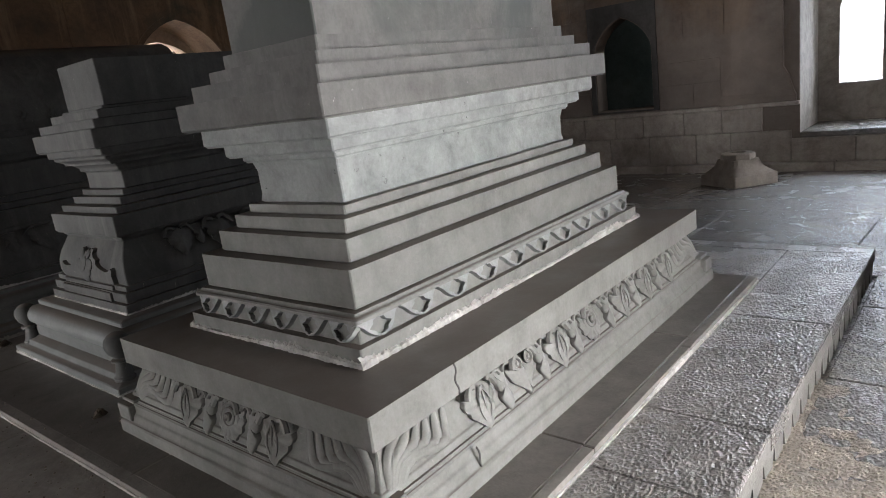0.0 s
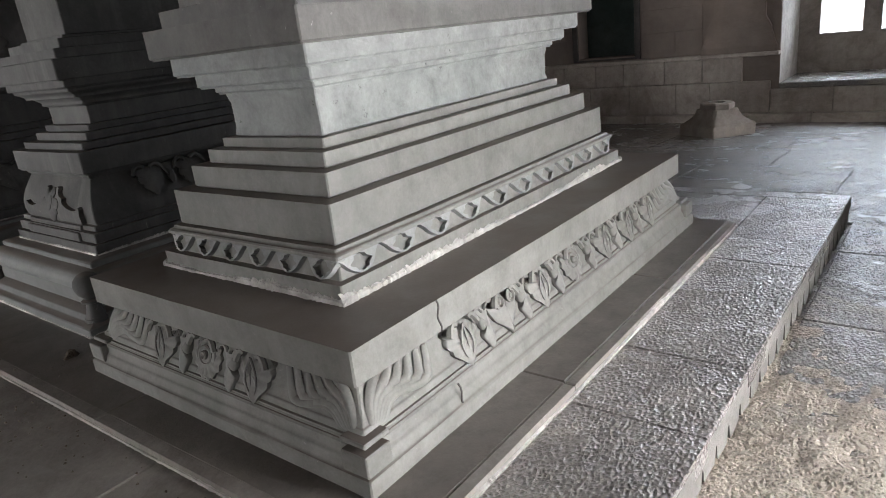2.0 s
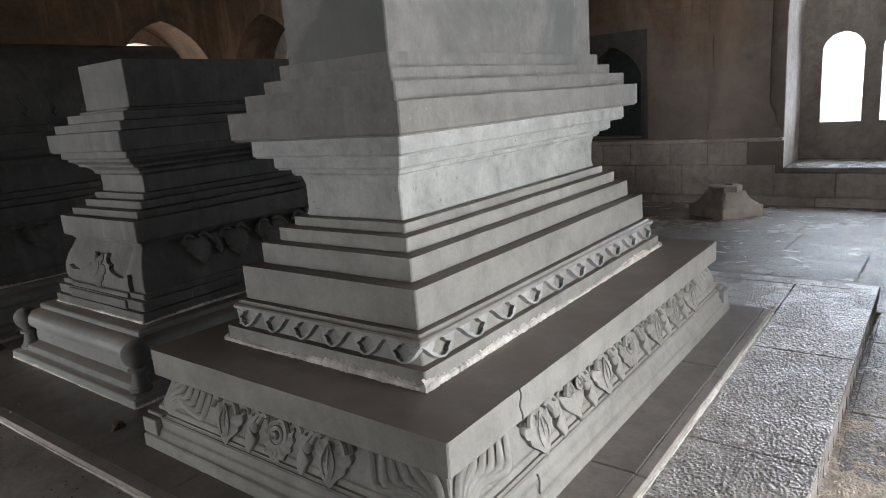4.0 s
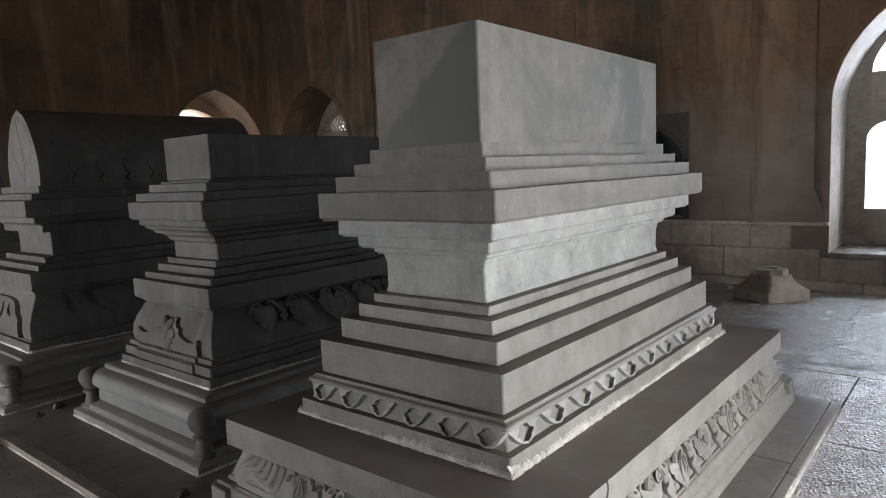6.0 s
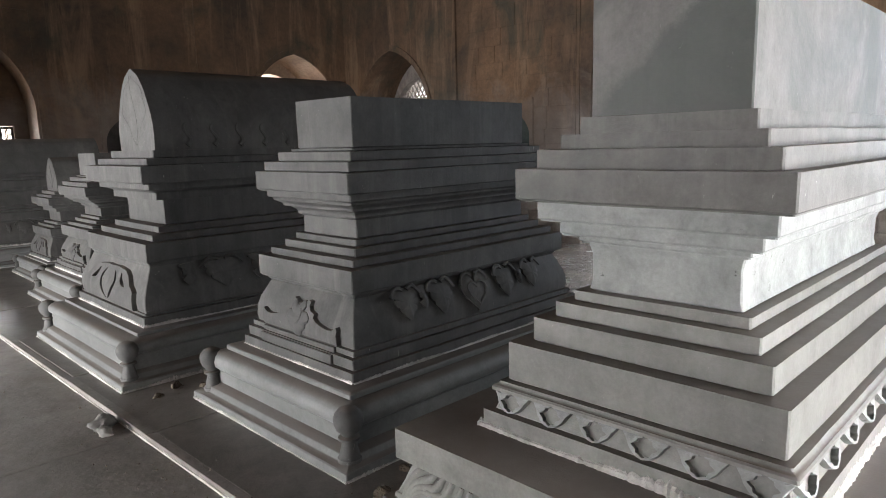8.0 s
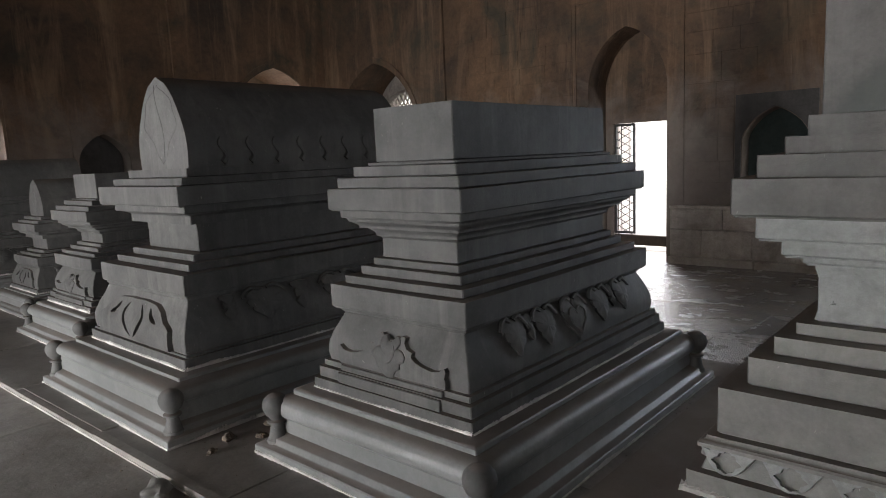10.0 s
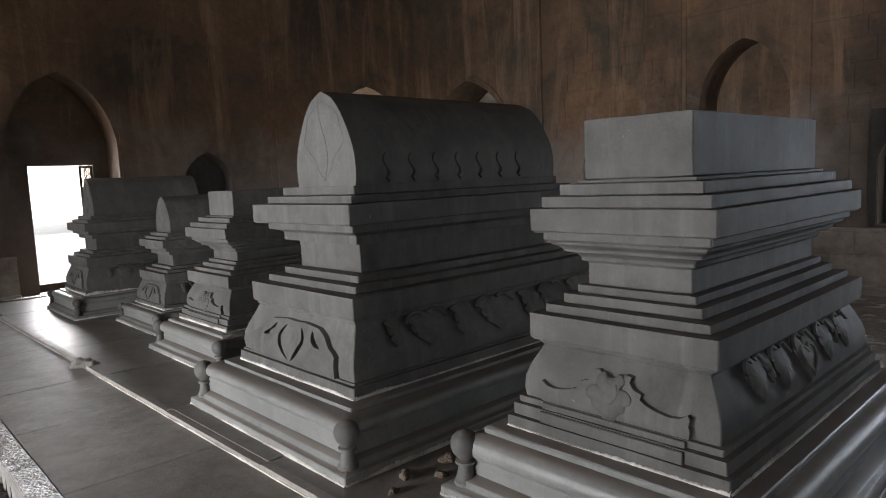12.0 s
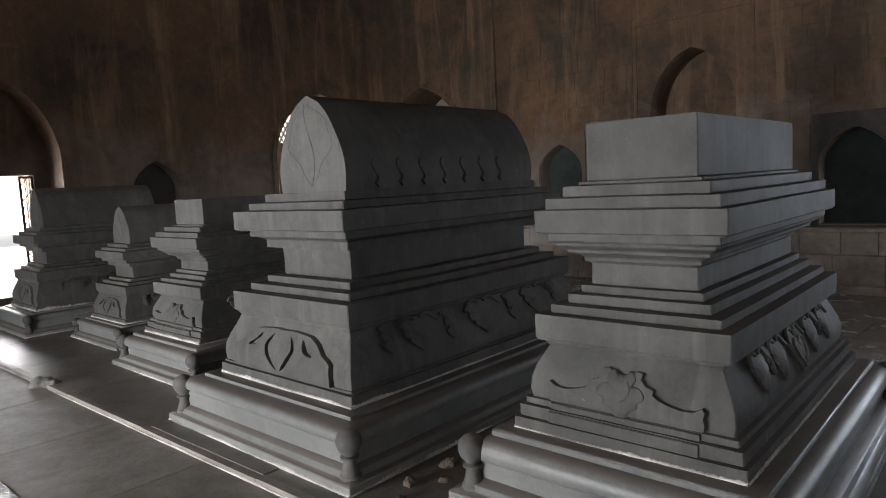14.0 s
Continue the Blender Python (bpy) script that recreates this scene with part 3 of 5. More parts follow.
        wm.matrix_world = base
        tagged(wm, "projecting stone moulding round a window arch", "trim", kind="structure")
        sill = mesh_object("window_sill", box_bm(wu - WIN_HALF + 0.004, HALF - 0.02, 0.16, wu + WIN_HALF - 0.004, HALF + THICK, 0.235, 0.01), FLOORM, 0)
        sill.matrix_world = base
        tagged(sill, "worn polished stone window seat", "sill", kind="structure")
    # thin wall in the door recess, with the doorway
    infill = mesh_object("door_wall", wall_bm(rect_loop(-0.95, 0.95, WALL_BASE, 3.62), [rect_loop(-0.37, 0.64, WALL_BASE + 0.31, 2.09) if wide_door else rect_loop(-0.56, 0.56, WALL_BASE + 0.31, 2.04)], HALF + 0.65, HALF + 0.80), PLASTER, 0)
    infill.matrix_world = base
    tagged(infill, "sooty stone wall closing the door recess", "wall", kind="structure")
    # door surround: an upright frame with a flat head, and the arch moulding
    frame_loop = [(-0.98, 0.69), (-0.98, 4.12), (0.98, 4.12), (0.98, 0.69), (0.92, 0.69), (0.92, 4.06), (-0.92, 4.06), (-0.92, 0.69)]
    dm = mesh_object("door_surround", wall_bm(frame_loop, [], HALF - 0.022, HALF + 0.01), PLASTER, 0)
    dm.matrix_world = base
    tagged(dm, "tall rectangular stone moulding round the door recess", "trim", kind="structure")

# pierced stone screens in three of the upper lights
for turn, s in ((0, -1), (90, 1), (90, -1)):
    jali = empty("stone_screen", wall_pose(turn, window_u(turn, s), THICK + 0.2, 0), "pierced stone lattice screen in the window arch", "screen")
    for k in range(-13, 14):
        for lean in (-1, 1):
            pts = []
            for j in range(25):
                z = 2.73 + 0.50 * j / 24
                u = k * 0.13 + lean * (z - 2.73) * 0.6
                if abs(u) < 0.96 * math.sqrt(max(0.0, 1 - ((z - 2.73) / 0.52) ** 2)):
                    pts.append((u, 0.0, z))
            if len(pts) > 3:
                part("lattice_bar", tube([pts[0], pts[-1]], 0.022, 6), ASHLAR, jali)

# ceiling: a low dome over the chamber
bm = bmesh.new()
bmesh.ops.create_uvsphere(bm, u_segments=48, v_segments=24, radius=11.6)
bmesh.ops.delete(bm, geom=[v for v in bm.verts if v.co.z < -0.1], context="VERTS")
bmesh.ops.scale(bm, verts=bm.verts, vec=(1, 1, 0.6))
ceiling = mesh_object("ceiling", bm, PLASTER)
ceiling.location = (CX, CY, WALL_TOP - 0.2)
sol = ceiling.modifiers.new("thickness", "SOLIDIFY")
sol.thickness, sol.offset = 0.4, 1.0
tagged(ceiling, "high dark plastered dome over the tomb chamber", "ceiling", kind="structure")

# outside ground, one sheet
ground = mesh_object("ground", box_bm(-400, -400, -1.4, 400, 400, -1.2), GROUND, 0)
tagged(ground, "pale sunlit earth around the mausoleum", "ground", kind="structure")

# glowing ring added round the building so the openings show plain white
GLOW = bpy.data.materials.new("backdrop_glow")
GLOW.use_nodes = True
GLOW.node_tree.nodes.remove(GLOW.node_tree.nodes["Principled BSDF"])
em = GLOW.node_tree.nodes.new("ShaderNodeEmission")
em.inputs["Color"].default_value, em.inputs["Strength"].default_value = (1.0, 0.99, 0.97, 1.0), 1.6
GLOW.node_tree.links.new(em.outputs["Emission"], GLOW.node_tree.nodes["Material Output"].inputs["Surface"])
bm = bmesh.new()
bmesh.ops.create_cone(bm, cap_ends=False, segments=64, radius1=70, radius2=70, depth=30)
glow_ring = mesh_object("backdrop", bm, GLOW)
glow_ring.location = (CX, CY, 13.5)
tagged(glow_ring, "glowing white ring added beyond the openings", "backdrop", kind="structure")

# chamber floor, one gently sinking sheet under the stones
bm = bmesh.new()
N = 48
lo, hi = -HALF - THICK - BACK, HALF + THICK + BACK
grid = [[bm.verts.new((CX + lo + (hi - lo) * i / N, CY + lo + (hi - lo) * j / N, floor_z(CX + lo + (hi - lo) * i / N, CY + lo + (hi - lo) * j / N))) for j in range(N + 1)] for i in range(N + 1)]
for i in range(N):
    for j in range(N):
        bm.faces.new((grid[i][j], grid[i + 1][j], grid[i + 1][j + 1], grid[i][j + 1]))
floor = mesh_object("floor", bm, FLOORM)
tagged(floor, "worn uneven grey stone floor of the chamber", "floor", kind="structure")

# ---- platform with a hanging petal edge, and the raised slab under the tombs ----
PX0, PX1, PY0, PY1 = -9.99, 2.63, -1.335, 3.31
SX0, SX1, SY1 = -9.5, 2.185, 2.54


def slab_front(x):
    return -0.375 + 0.0195 * (x - 0.5)


platform = empty("platform", pose(0, 0, 0), "low stone platform of rough chiselled flags with a carved petal edge", "platform")
part("core", box_bm(PX0 + 0.12, PY0 + 0.12, -0.05, PX1 - 0.12, PY1 - 0.12, PAVE - 0.035), DIRT, platform, smooth=0)


# ---- tombs ----
def corner_baluster(r, z0, h, parent, d, mat, first=None):
    """The four little turned posts with ball tops at a tomb's foot."""
    s = h / 0.24
    prof = [(0.052, 0), (0.052, 0.018), (0.044, 0.028), (0.036, 0.06), (0.03, 0.09), (0.046, 0.097), (0.046, 0.107), (0.03, 0.114), (0.034, 0.122),
            (0.052, 0.14), (0.062, 0.165), (0.064, 0.185), (0.058, 0.208), (0.04, 0.228), (0.015, 0.24)]
    prof = [(a * s, b * s) for a, b in prof]
    src = None
    for sx, sy in ((1, -1), (-1, -1), (1, 1), (-1, 1)):
        m = pose(sx * r, sy * (r + d), z0)
        if src is None:
            src = part("corner_baluster", turned(prof), mat, parent, "small turned stone post with a ball top")
            src.matrix_basis = m
        else:
            place_copy("corner_baluster", src, parent, m)


def vault(half, length, z0, z1):
    """A pointed barrel-shaped top."""
    bm = bmesh.new()
    prof = []
    for k in range(13):
        a = k / 12
        prof.append((half * (1.0 + 0.06 * math.sin(math.pi * min(1, a * 1.6))) * (1 - a ** 2.3) ** 0.62 if a < 1 else 0.0, z0 + (z1 - z0) * a))
    outline = [(x, z) for x, z in prof] + [(-x, z) for x, z in reversed(prof[:-1])]
    rows = []
    for y in [-length + 2 * length * j / 10 for j in range(11)]:
        rows.append([bm.verts.new((x, y, z)) for x, z in outline])
    n = len(outline)
    for a, b in zip(rows, rows[1:]):
        for k in range(n):
            bm.faces.new((a[k], a[(k + 1) % n], b[(k + 1) % n], b[k]))
    bm.faces.new(rows[0]), bm.faces.new(list(reversed(rows[-1])))
    return bm, outline


JOINTED = ("block", "step", "upper_step", "cornice", "top_block", "fillet", "die", "bed_moulding")


def tomb(cx, q, d, rs, zs, arched, mat, label, seed, courses):
    """A cenotaph of stacked courses; rs and zs scale the radii and the heights above the slab."""
    cy = q + d
    t = empty("cenotaph", pose(cx, cy, SLAB), label, "tomb", "row of cenotaphs")
    S = lambda prof: [(r * rs, (z - SLAB) * zs) for r, z in prof]  # noqa: E731
    for k, (name, prof) in enumerate(courses):
        part(name, loft(S(prof), d, seed=seed + k * 3.1, joint=name in JOINTED), POLISHED if name in ("base_slab", "base_panel", "torus_moulding", "ledge") else mat, t)
    return t


B_COURSES = [
    ("base_slab", [(0.705, 0.218), (0.705, 0.262), (0.665, 0.27), (0.655, 0.298), (0.615, 0.305), (0.60, 0.312)]),
    ("base_panel", [(0.60, 0.308), (0.60, 0.392)]),
    ("torus_moulding", [(0.585, 0.388), (0.612, 0.392), (0.632, 0.41), (0.64, 0.44), (0.632, 0.468), (0.61, 0.488), (0.57, 0.497)]),
    ("ledge", [(0.555, 0.493), (0.562, 0.50), (0.562, 0.524), (0.54, 0.53)]),
    ("fillet", [(0.487, 0.526), (0.487, 0.580)]),
    ("fillet", [(0.468, 0.576), (0.468, 0.634)]),
    ("fillet", [(0.448, 0.63), (0.448, 0.664)]),
    ("ogee_frieze", [(0.425, 0.66), (0.432, 0.70), (0.428, 0.75), (0.412, 0.80), (0.385, 0.855), (0.367, 0.89), (0.38, 0.898), (0.38, 0.917)]),
    ("block", [(0.412, 0.913), (0.412, 1.027)]),
    ("step", [(0.362, 1.023), (0.362, 1.065)]),
    ("step", [(0.306, 1.061), (0.306, 1.107)]),
    ("step", [(0.264, 1.103), (0.264, 1.141)]),
    ("die", [(0.232, 1.137), (0.230, 1.18), (0.231, 1.238), (0.252, 1.243), (0.252, 1.262), (0.272, 1.278), (0.290, 1.290)]),
    ("cyma", [(0.305, 1.286), (0.305, 1.298), (0.328, 1.312), (0.342, 1.318), (0.342, 1.334), (0.364, 1.336), (0.364, 1.374)]),
    ("cornice", [(0.402, 1.37), (0.402, 1.472)]),
    ("upper_step", [(0.367, 1.468), (0.367, 1.52)]),
    ("upper_step", [(0.312, 1.516), (0.312, 1.567)]),
    ("upper_step", [(0.264, 1.563), (0.264, 1.583)]),
    ("top_block", [(0.237, 1.579), (0.237, 1.826)]),
]
C_COURSES = [
    ("base_slab", [(0.875, 0.218), (0.875, 0.262), (0.84, 0.27), (0.825, 0.296), (0.80, 0.303), (0.785, 0.31)]),
    ("base_panel", [(0.785, 0.306), (0.785, 0.41)]),
    ("torus_moulding", [(0.77, 0.402), (0.792, 0.406), (0.81, 0.422), (0.816, 0.445), (0.808, 0.466), (0.785, 0.48), (0.73, 0.486)]),
    ("ledge", [(0.703, 0.482), (0.703, 0.506)]),
    ("fillet", [(0.625, 0.502), (0.625, 0.568)]),
    ("fillet", [(0.608, 0.564), (0.608, 0.586)]),
    ("ogee_frieze", [(0.598, 0.582), (0.604, 0.64), (0.598, 0.69), (0.575, 0.75), (0.545, 0.81), (0.52, 0.868), (0.53, 0.874), (0.53, 0.894)]),
    ("block", [(0.549, 0.89), (0.549, 1.013)]),
    ("step", [(0.471, 1.009), (0.471, 1.056)]),
    ("step", [(0.396, 1.052), (0.396, 1.099)]),
    ("die", [(0.318, 1.095), (0.316, 1.2), (0.32, 1.275)]),
    ("cyma", [(0.388, 1.271), (0.388, 1.32), (0.42, 1.335), (0.456, 1.34), (0.456, 1.387)]),
    ("cornice", [(0.522, 1.383), (0.522, 1.497)]),
    ("upper_step", [(0.452, 1.493), (0.452, 1.542)]),
    ("upper_step", [(0.38, 1.538), (0.38, 1.594)]),
]
A_COURSES = [
    ("band", [(0.508, 0.622), (0.508, 0.688)]),
    ("petal_ground", [(0.480, 0.682), (0.450, 0.764)]),
    ("fillet", [(0.486, 0.758), (0.486, 0.774), (0.470, 0.776), (0.466, 0.788)]),
    ("block", [(0.4445, 0.784), (0.4445, 0.925)]),
    ("step", [(0.385, 0.921), (0.385, 1.008)]),
    ("step", [(0.332, 1.004), (0.332, 1.062)]),
    ("step", [(0.287, 1.058), (0.287, 1.099)]),
]
A_UPPER = [
    ("die", [(0.252, 1.095), (0.245, 1.13), (0.246, 1.22), (0.256, 1.262)]),
    ("bed_moulding", [(0.278, 1.258), (0.278, 1.288)]),
    ("bed_moulding", [(0.322, 1.284), (0.322, 1.338)]),
    ("bed_moulding", [(0.375, 1.334), (0.375, 1.405)]),
]
A_TOP = [
    ("cornice", [(0.427, 1.401), (0.427, 1.507)]),
    ("upper_step", [(0.376, 1.503), (0.376, 1.567)]),
    ("upper_step", [(0.322, 1.563), (0.322, 1.613)]),
    ("upper_step", [(0.277, 1.609), (0.277, 1.666)]),
    ("top_block", [(0.25, 1.662), (0.25, 2.076)]),
]
PLINTH = [
    ("plinth_base", [(0.80, 0.218), (0.80, 0.272), (0.786, 0.277), (0.778, 0.305), (0.768, 0.312), (0.768, 0.350), (0.755, 0.353), (0.755, 0.363)]),
    ("plinth_frieze", [(0.747, 0.359), (0.744, 0.385), (0.736, 0.388), (0.720, 0.428), (0.70, 0.478), (0.695, 0.522)]),
    ("plinth_slab", [(0.74, 0.518), (0.74, 0.624)]),
]


def side_carvings(t, side, d, prof, z0, offs, mat, scale):
    """Hanging leaves under the block on a tomb's long side."""
    for u, kind, w, h in offs:
        out = heart(w * 1.25, h) if kind == "heart" else leaf(w, h) if kind == "leaf" else tassel(w, h)
        ob = part("carved_" + kind, conform(plate(smooth_loop(out, 3), 0.026 * scale, 0.9, 1.2, 0.08), prof, z0), mat, t, smooth=60)
        ob.matrix_basis = on_face(side, u, 0, z0, d)
        if kind == "heart":
            rim = [(x * 0.62, y * 0.62 - 0.19 * h, 0.026 * scale) for x, y in smooth_loop(out, 2)]
            part("carved_rim", conform(tube(rim + rim[:1], 0.007 * scale, 6), prof, z0, 1), mat, t).matrix_basis = on_face(side, u, 0, z0, d)
        if kind != "tassel":
            for sx in (-1, 1):
                pts = [(sx * (0.1 * w + 0.52 * w * a), 0.02 * math.sin(math.pi * a) - 0.2 * h * a * a, 0.02) for a in [j / 7 for j in range(8)]]
                curl = part("carved_curl", conform(tube(pts, 0.011 * scale, 6), prof, z0, 1), mat, t)
                curl.matrix_basis = on_face(side, u, 0, z0, d)


def end_cartouche(t, side, d, prof, z0, w, h, mat, thick, slotted):
    """A low winged panel with a hooked shield in its middle, laid on the curved course; slotted: deep slots round the shield."""
    m = on_face(side, 0, 0, z0, d)
    holes = []
    if slotted:
        for sx in (-1, 1):
            holes.append(crescent([(sx * 0.085 * w, 0.95 * h), (sx * 0.135 * w, 0.66 * h), (sx * 0.09 * w, 0.36 * h), (sx * 0.02 * w, 0.10 * h)], 0.034 * w))
            holes.append(crescent([(sx * 0.21 * w, 0.93 * h), (sx * 0.25 * w, 0.72 * h), (sx * 0.33 * w, 0.60 * h)], 0.036 * w))
        half = [(0.0, 1.06), (0.10, 1.08), (0.19, 1.05), (0.27, 1.02), (0.35, 0.88), (0.42, 0.66), (0.47, 0.58), (0.5, 0.50), (0.5, 0.0)]
        top = [(x * w, y * h) for x, y in half]
        outline = list(reversed(top + [(-x, y) for x, y in reversed(top[1:])]))
        part("carved_cartouche", conform(cut_panel(outline, holes, thick), prof, z0), mat, t, "raised panel with deep curved slots").matrix_basis = m
    else:
        part("carved_cartouche", conform(flat_plate(bracket(w, h), thick), prof, z0), mat, t, "cusped raised cartouche").matrix_basis = m
        shield = [(x, y - 0.16 * h) for x, y in smooth_loop(tulip(w * 0.30, h * 1.14), 2)]
        bm = plate(shield, 0.012, 0.9)
        for v in bm.verts:
            v.co.z += thick
        part("carved_tulip", conform(bm, prof, z0), mat, t).matrix_basis = m
        # one curled line within the shield
        pts = [(0.045 * w, 0.78 * h), (0.062 * w, 0.6 * h), (0.04 * w, 0.42 * h), (0.005 * w, 0.34 * h)]
        bm = tube([(x, y, thick + 0.010) for x, y in smooth_path(pts, 4)], 0.0045, 5)
        part("carved_line", conform(bm, prof, z0, 1), mat, t).matrix_basis = m


def low_tomb(cx, q, d, rs, zs, arched, mat, label, seed, shift=(0.0, 0.0), longer=0.0):
    courses = C_COURSES if arched else B_COURSES
    t = tomb(cx, q, d, rs, zs, arched, mat, label, seed, courses)
    zz = lambda z: (z - SLAB) * zs  # noqa: E731
    if arched:
        bm, outline = vault(0.292 * rs, 0.302 * rs + d + longer, zz(1.588), zz(2.135))
        slide = Matrix.Translation((shift[0], shift[1], 0))
        part("vaulted_top", bm, mat, t, "pointed barrel-shaped stone top", smooth=50).matrix_basis = slide
        # leaf panel on each end of the vault
        for side in ("-y", "+y"):
            m = slide @ on_face(side, 0, 0.302 * rs + longer, zz(1.60), d)
            h = zz(2.135) - zz(1.60)
            inner = []
            for k in range(25):
                a = k / 24
                inner.append((0.19 * rs * math.sin(math.pi * a ** 1.25) + 0.004 + 0.016 * rs * math.sin(a * 17.0), 0.03 + a * h * 0.85, 0.001))
            rib = part("carved_stem", tube([(x, y, z - 0.003) for x, y, z in inner], 0.0045, 6), mat, t)
            rib.matrix_basis = m
            place_copy("carved_stem", rib, t, m @ Matrix.Diagonal((-1, 1, 1, 1)))
            mid = part("carved_stem", tube([(0.035 * rs * math.sin(a * 5.2), 0.03 + a * h * 0.86, -0.001) for a in [k / 16 for k in range(17)]], 0.005, 6), mat, t)
            mid.matrix_basis = m
        if rs > 0.9:
            for side in ("+x", "-x"):
                for k in range(7):
                    u = -0.66 + 0.19 * k
                    leafy = part("carved_leaf", tube([(0.022 * math.sin(a * 6), 0.15 * a, 0.0) for a in [j / 10 for j in range(11)]], [0.021 - 0.0015 * j for j in range(11)], 6, 0.8), mat, t)
                    leafy.matrix_basis = slide @ on_face(side, u, 0.3, zz(1.62), d, 0.0)
        ogee = [(r * rs, zz(z)) for name, pr in courses if name == "ogee_frieze" for r, z in pr[:-2]]
        corner_baluster(0.80 * rs, zz(0.266), 0.235 * zs, t, d, mat)
        for side in ("-y", "+y"):
            end_cartouche(t, side, d, ogee, zz(0.588), 0.92 * rs, 0.225 * zs, mat, 0.03 * rs, True)
        offs = [(0, "leaf", 0.28, 0.2), (0.31, "tassel", 0.14, 0.17), (-0.31, "tassel", 0.14, 0.17), (0.58, "leaf", 0.25, 0.18), (-0.58, "leaf", 0.25, 0.18), (0.82, "tassel", 0.1, 0.14), (-0.82, "tassel", 0.1, 0.14)]
        k = rs
        for side in ("+x", "-x"):
            side_carvings(t, side, d, ogee, zz(0.858), [(u * k, kind, w * k, h * zs) for u, kind, w, h in offs], mat, rs)
    else:
        ogee = [(r * rs, zz(z)) for name, pr in courses if name == "ogee_frieze" for r, z in pr[:-2]]
        corner_baluster(0.622 * rs, zz(0.266), 0.245 * zs, t, d, mat)
        for side in ("-y", "+y"):
            end_cartouche(t, side, d, ogee, zz(0.668), 0.66 * rs, 0.175 * zs, mat, 0.024 * rs, False)
            # the fillets under the cartouche stand forward with it
            for za, zb, r in ((0.582, 0.630, 0.468), (0.636, 0.662, 0.448)):
                part("fillet_projection", box_bm(-0.315 * rs, 0, -0.01, 0.315 * rs, (zb - za) * zs, 0.014 * rs, 0.003), mat, t, smooth=0).matrix_basis = on_face(side, 0, r * rs, zz(za), d)
        offs = [(0, "heart", 0.18, 0.20), (0.26, "leaf", 0.16, 0.165), (-0.26, "leaf", 0.16, 0.165), (0.50, "leaf", 0.15, 0.15), (-0.50, "leaf", 0.15, 0.15), (0.385, "tassel", 0.06, 0.11), (-0.385, "tassel", 0.06, 0.11)]
        for side in ("+x", "-x"):
            side_carvings(t, side, d, ogee, zz(0.884), [(u * rs, kind, w * rs, h * zs) for u, kind, w, h in offs], mat, rs)
    ft = 0.705 * rs if not arched else 0.875 * rs
    for side, ln in (("-y", 2 * ft), ("+x", 2 * (ft + d))):
        mo = part("mortar_bed", crumbs(ln, seed * 1.7 + ln, 0.022, 0.009), MORTAR, t, "crumbling white lime mortar")
        mo.matrix_basis = on_face(side, 0, ft, 0.0, d)
    # crumbling mortar in the lowest bed and under the stepped body
    rb = 0.487 * rs if not arched else 0.625 * rs
    zb = zz(0.528 if not arched else 0.506)
    for side, ln in (("-y", 2 * rb), ("+x", 2 * (rb + d))):
        mo = part("mortar_bed", crumbs(ln, seed + ln, 0.034, 0.009), MORTAR, t, "crumbling white lime mortar")
        mo.matrix_basis = on_face(side, 0, rb, zb, d)
    return t


low_tomb(-0.69, 0.68, 0.42, 1.0, 1.0, False, BASALT_DARK, "dark grey stone cenotaph with stepped courses and a flat block top", 11.0)
low_tomb(-2.64, 0.595, 0.525, 1.0, 1.0, True, BASALT_DARK, "large dark stone cenotaph with a pointed barrel-shaped top", 23.0, (0.085, -0.012), 0.05)
low_tomb(-4.64, 0.77, 0.41, 0.975, 0.847, False, BASALT_DARK, "smaller dark stone cenotaph with a flat block top", 37.0)
low_tomb(-6.33, 0.865, 0.36, 0.655, 0.69, True, BASALT_DARK, "small dark stone cenotaph with a pointed vaulted top", 41.0)
low_tomb(-7.9, 0.60, 0.42, 0.71, 0.815, True, BASALT_DARK, "dark stone cenotaph with a vaulted top near the doorway", 53.0)

# the tall pale tomb on its carved plinth
AC, AD = (1.16, 1.137), 0.525
PLINTH_SHIFT = Matrix.Translation((0.015, 0, 0))


def plinth_face(side, u, r, z, slope=0.0):
    """The pose on a side of the plinth, which lies a little off the tomb above it."""
    return PLINTH_SHIFT @ on_face(side, u, r, z, 0.513, slope)


tall = empty("cenotaph", pose(AC[0], AC[1], 0), "tall pale grey stone cenotaph with stepped courses on a carved plinth", "tomb", "row of cenotaphs")
for k, (name, prof) in enumerate(PLINTH):
    part(name, loft(prof, 0.513, seed=k * 5.0), BASALT, tall).matrix_basis = PLINTH_SHIFT
for k, (name, prof) in enumerate(A_COURSES):
    part(name, loft(prof, AD, seed=k * 2.3, joint=name in ("step", "block")), BASALT, tall)
for k, (name, prof) in enumerate(A_UPPER):
    part(name, loft(prof, AD, seed=k * 4.3, wear=0.0025, joint=True), LIMED, tall, "whitewashed weathered stone")
for k, (name, prof) in enumerate(A_TOP):
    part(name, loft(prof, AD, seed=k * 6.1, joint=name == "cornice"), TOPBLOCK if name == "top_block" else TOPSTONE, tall)


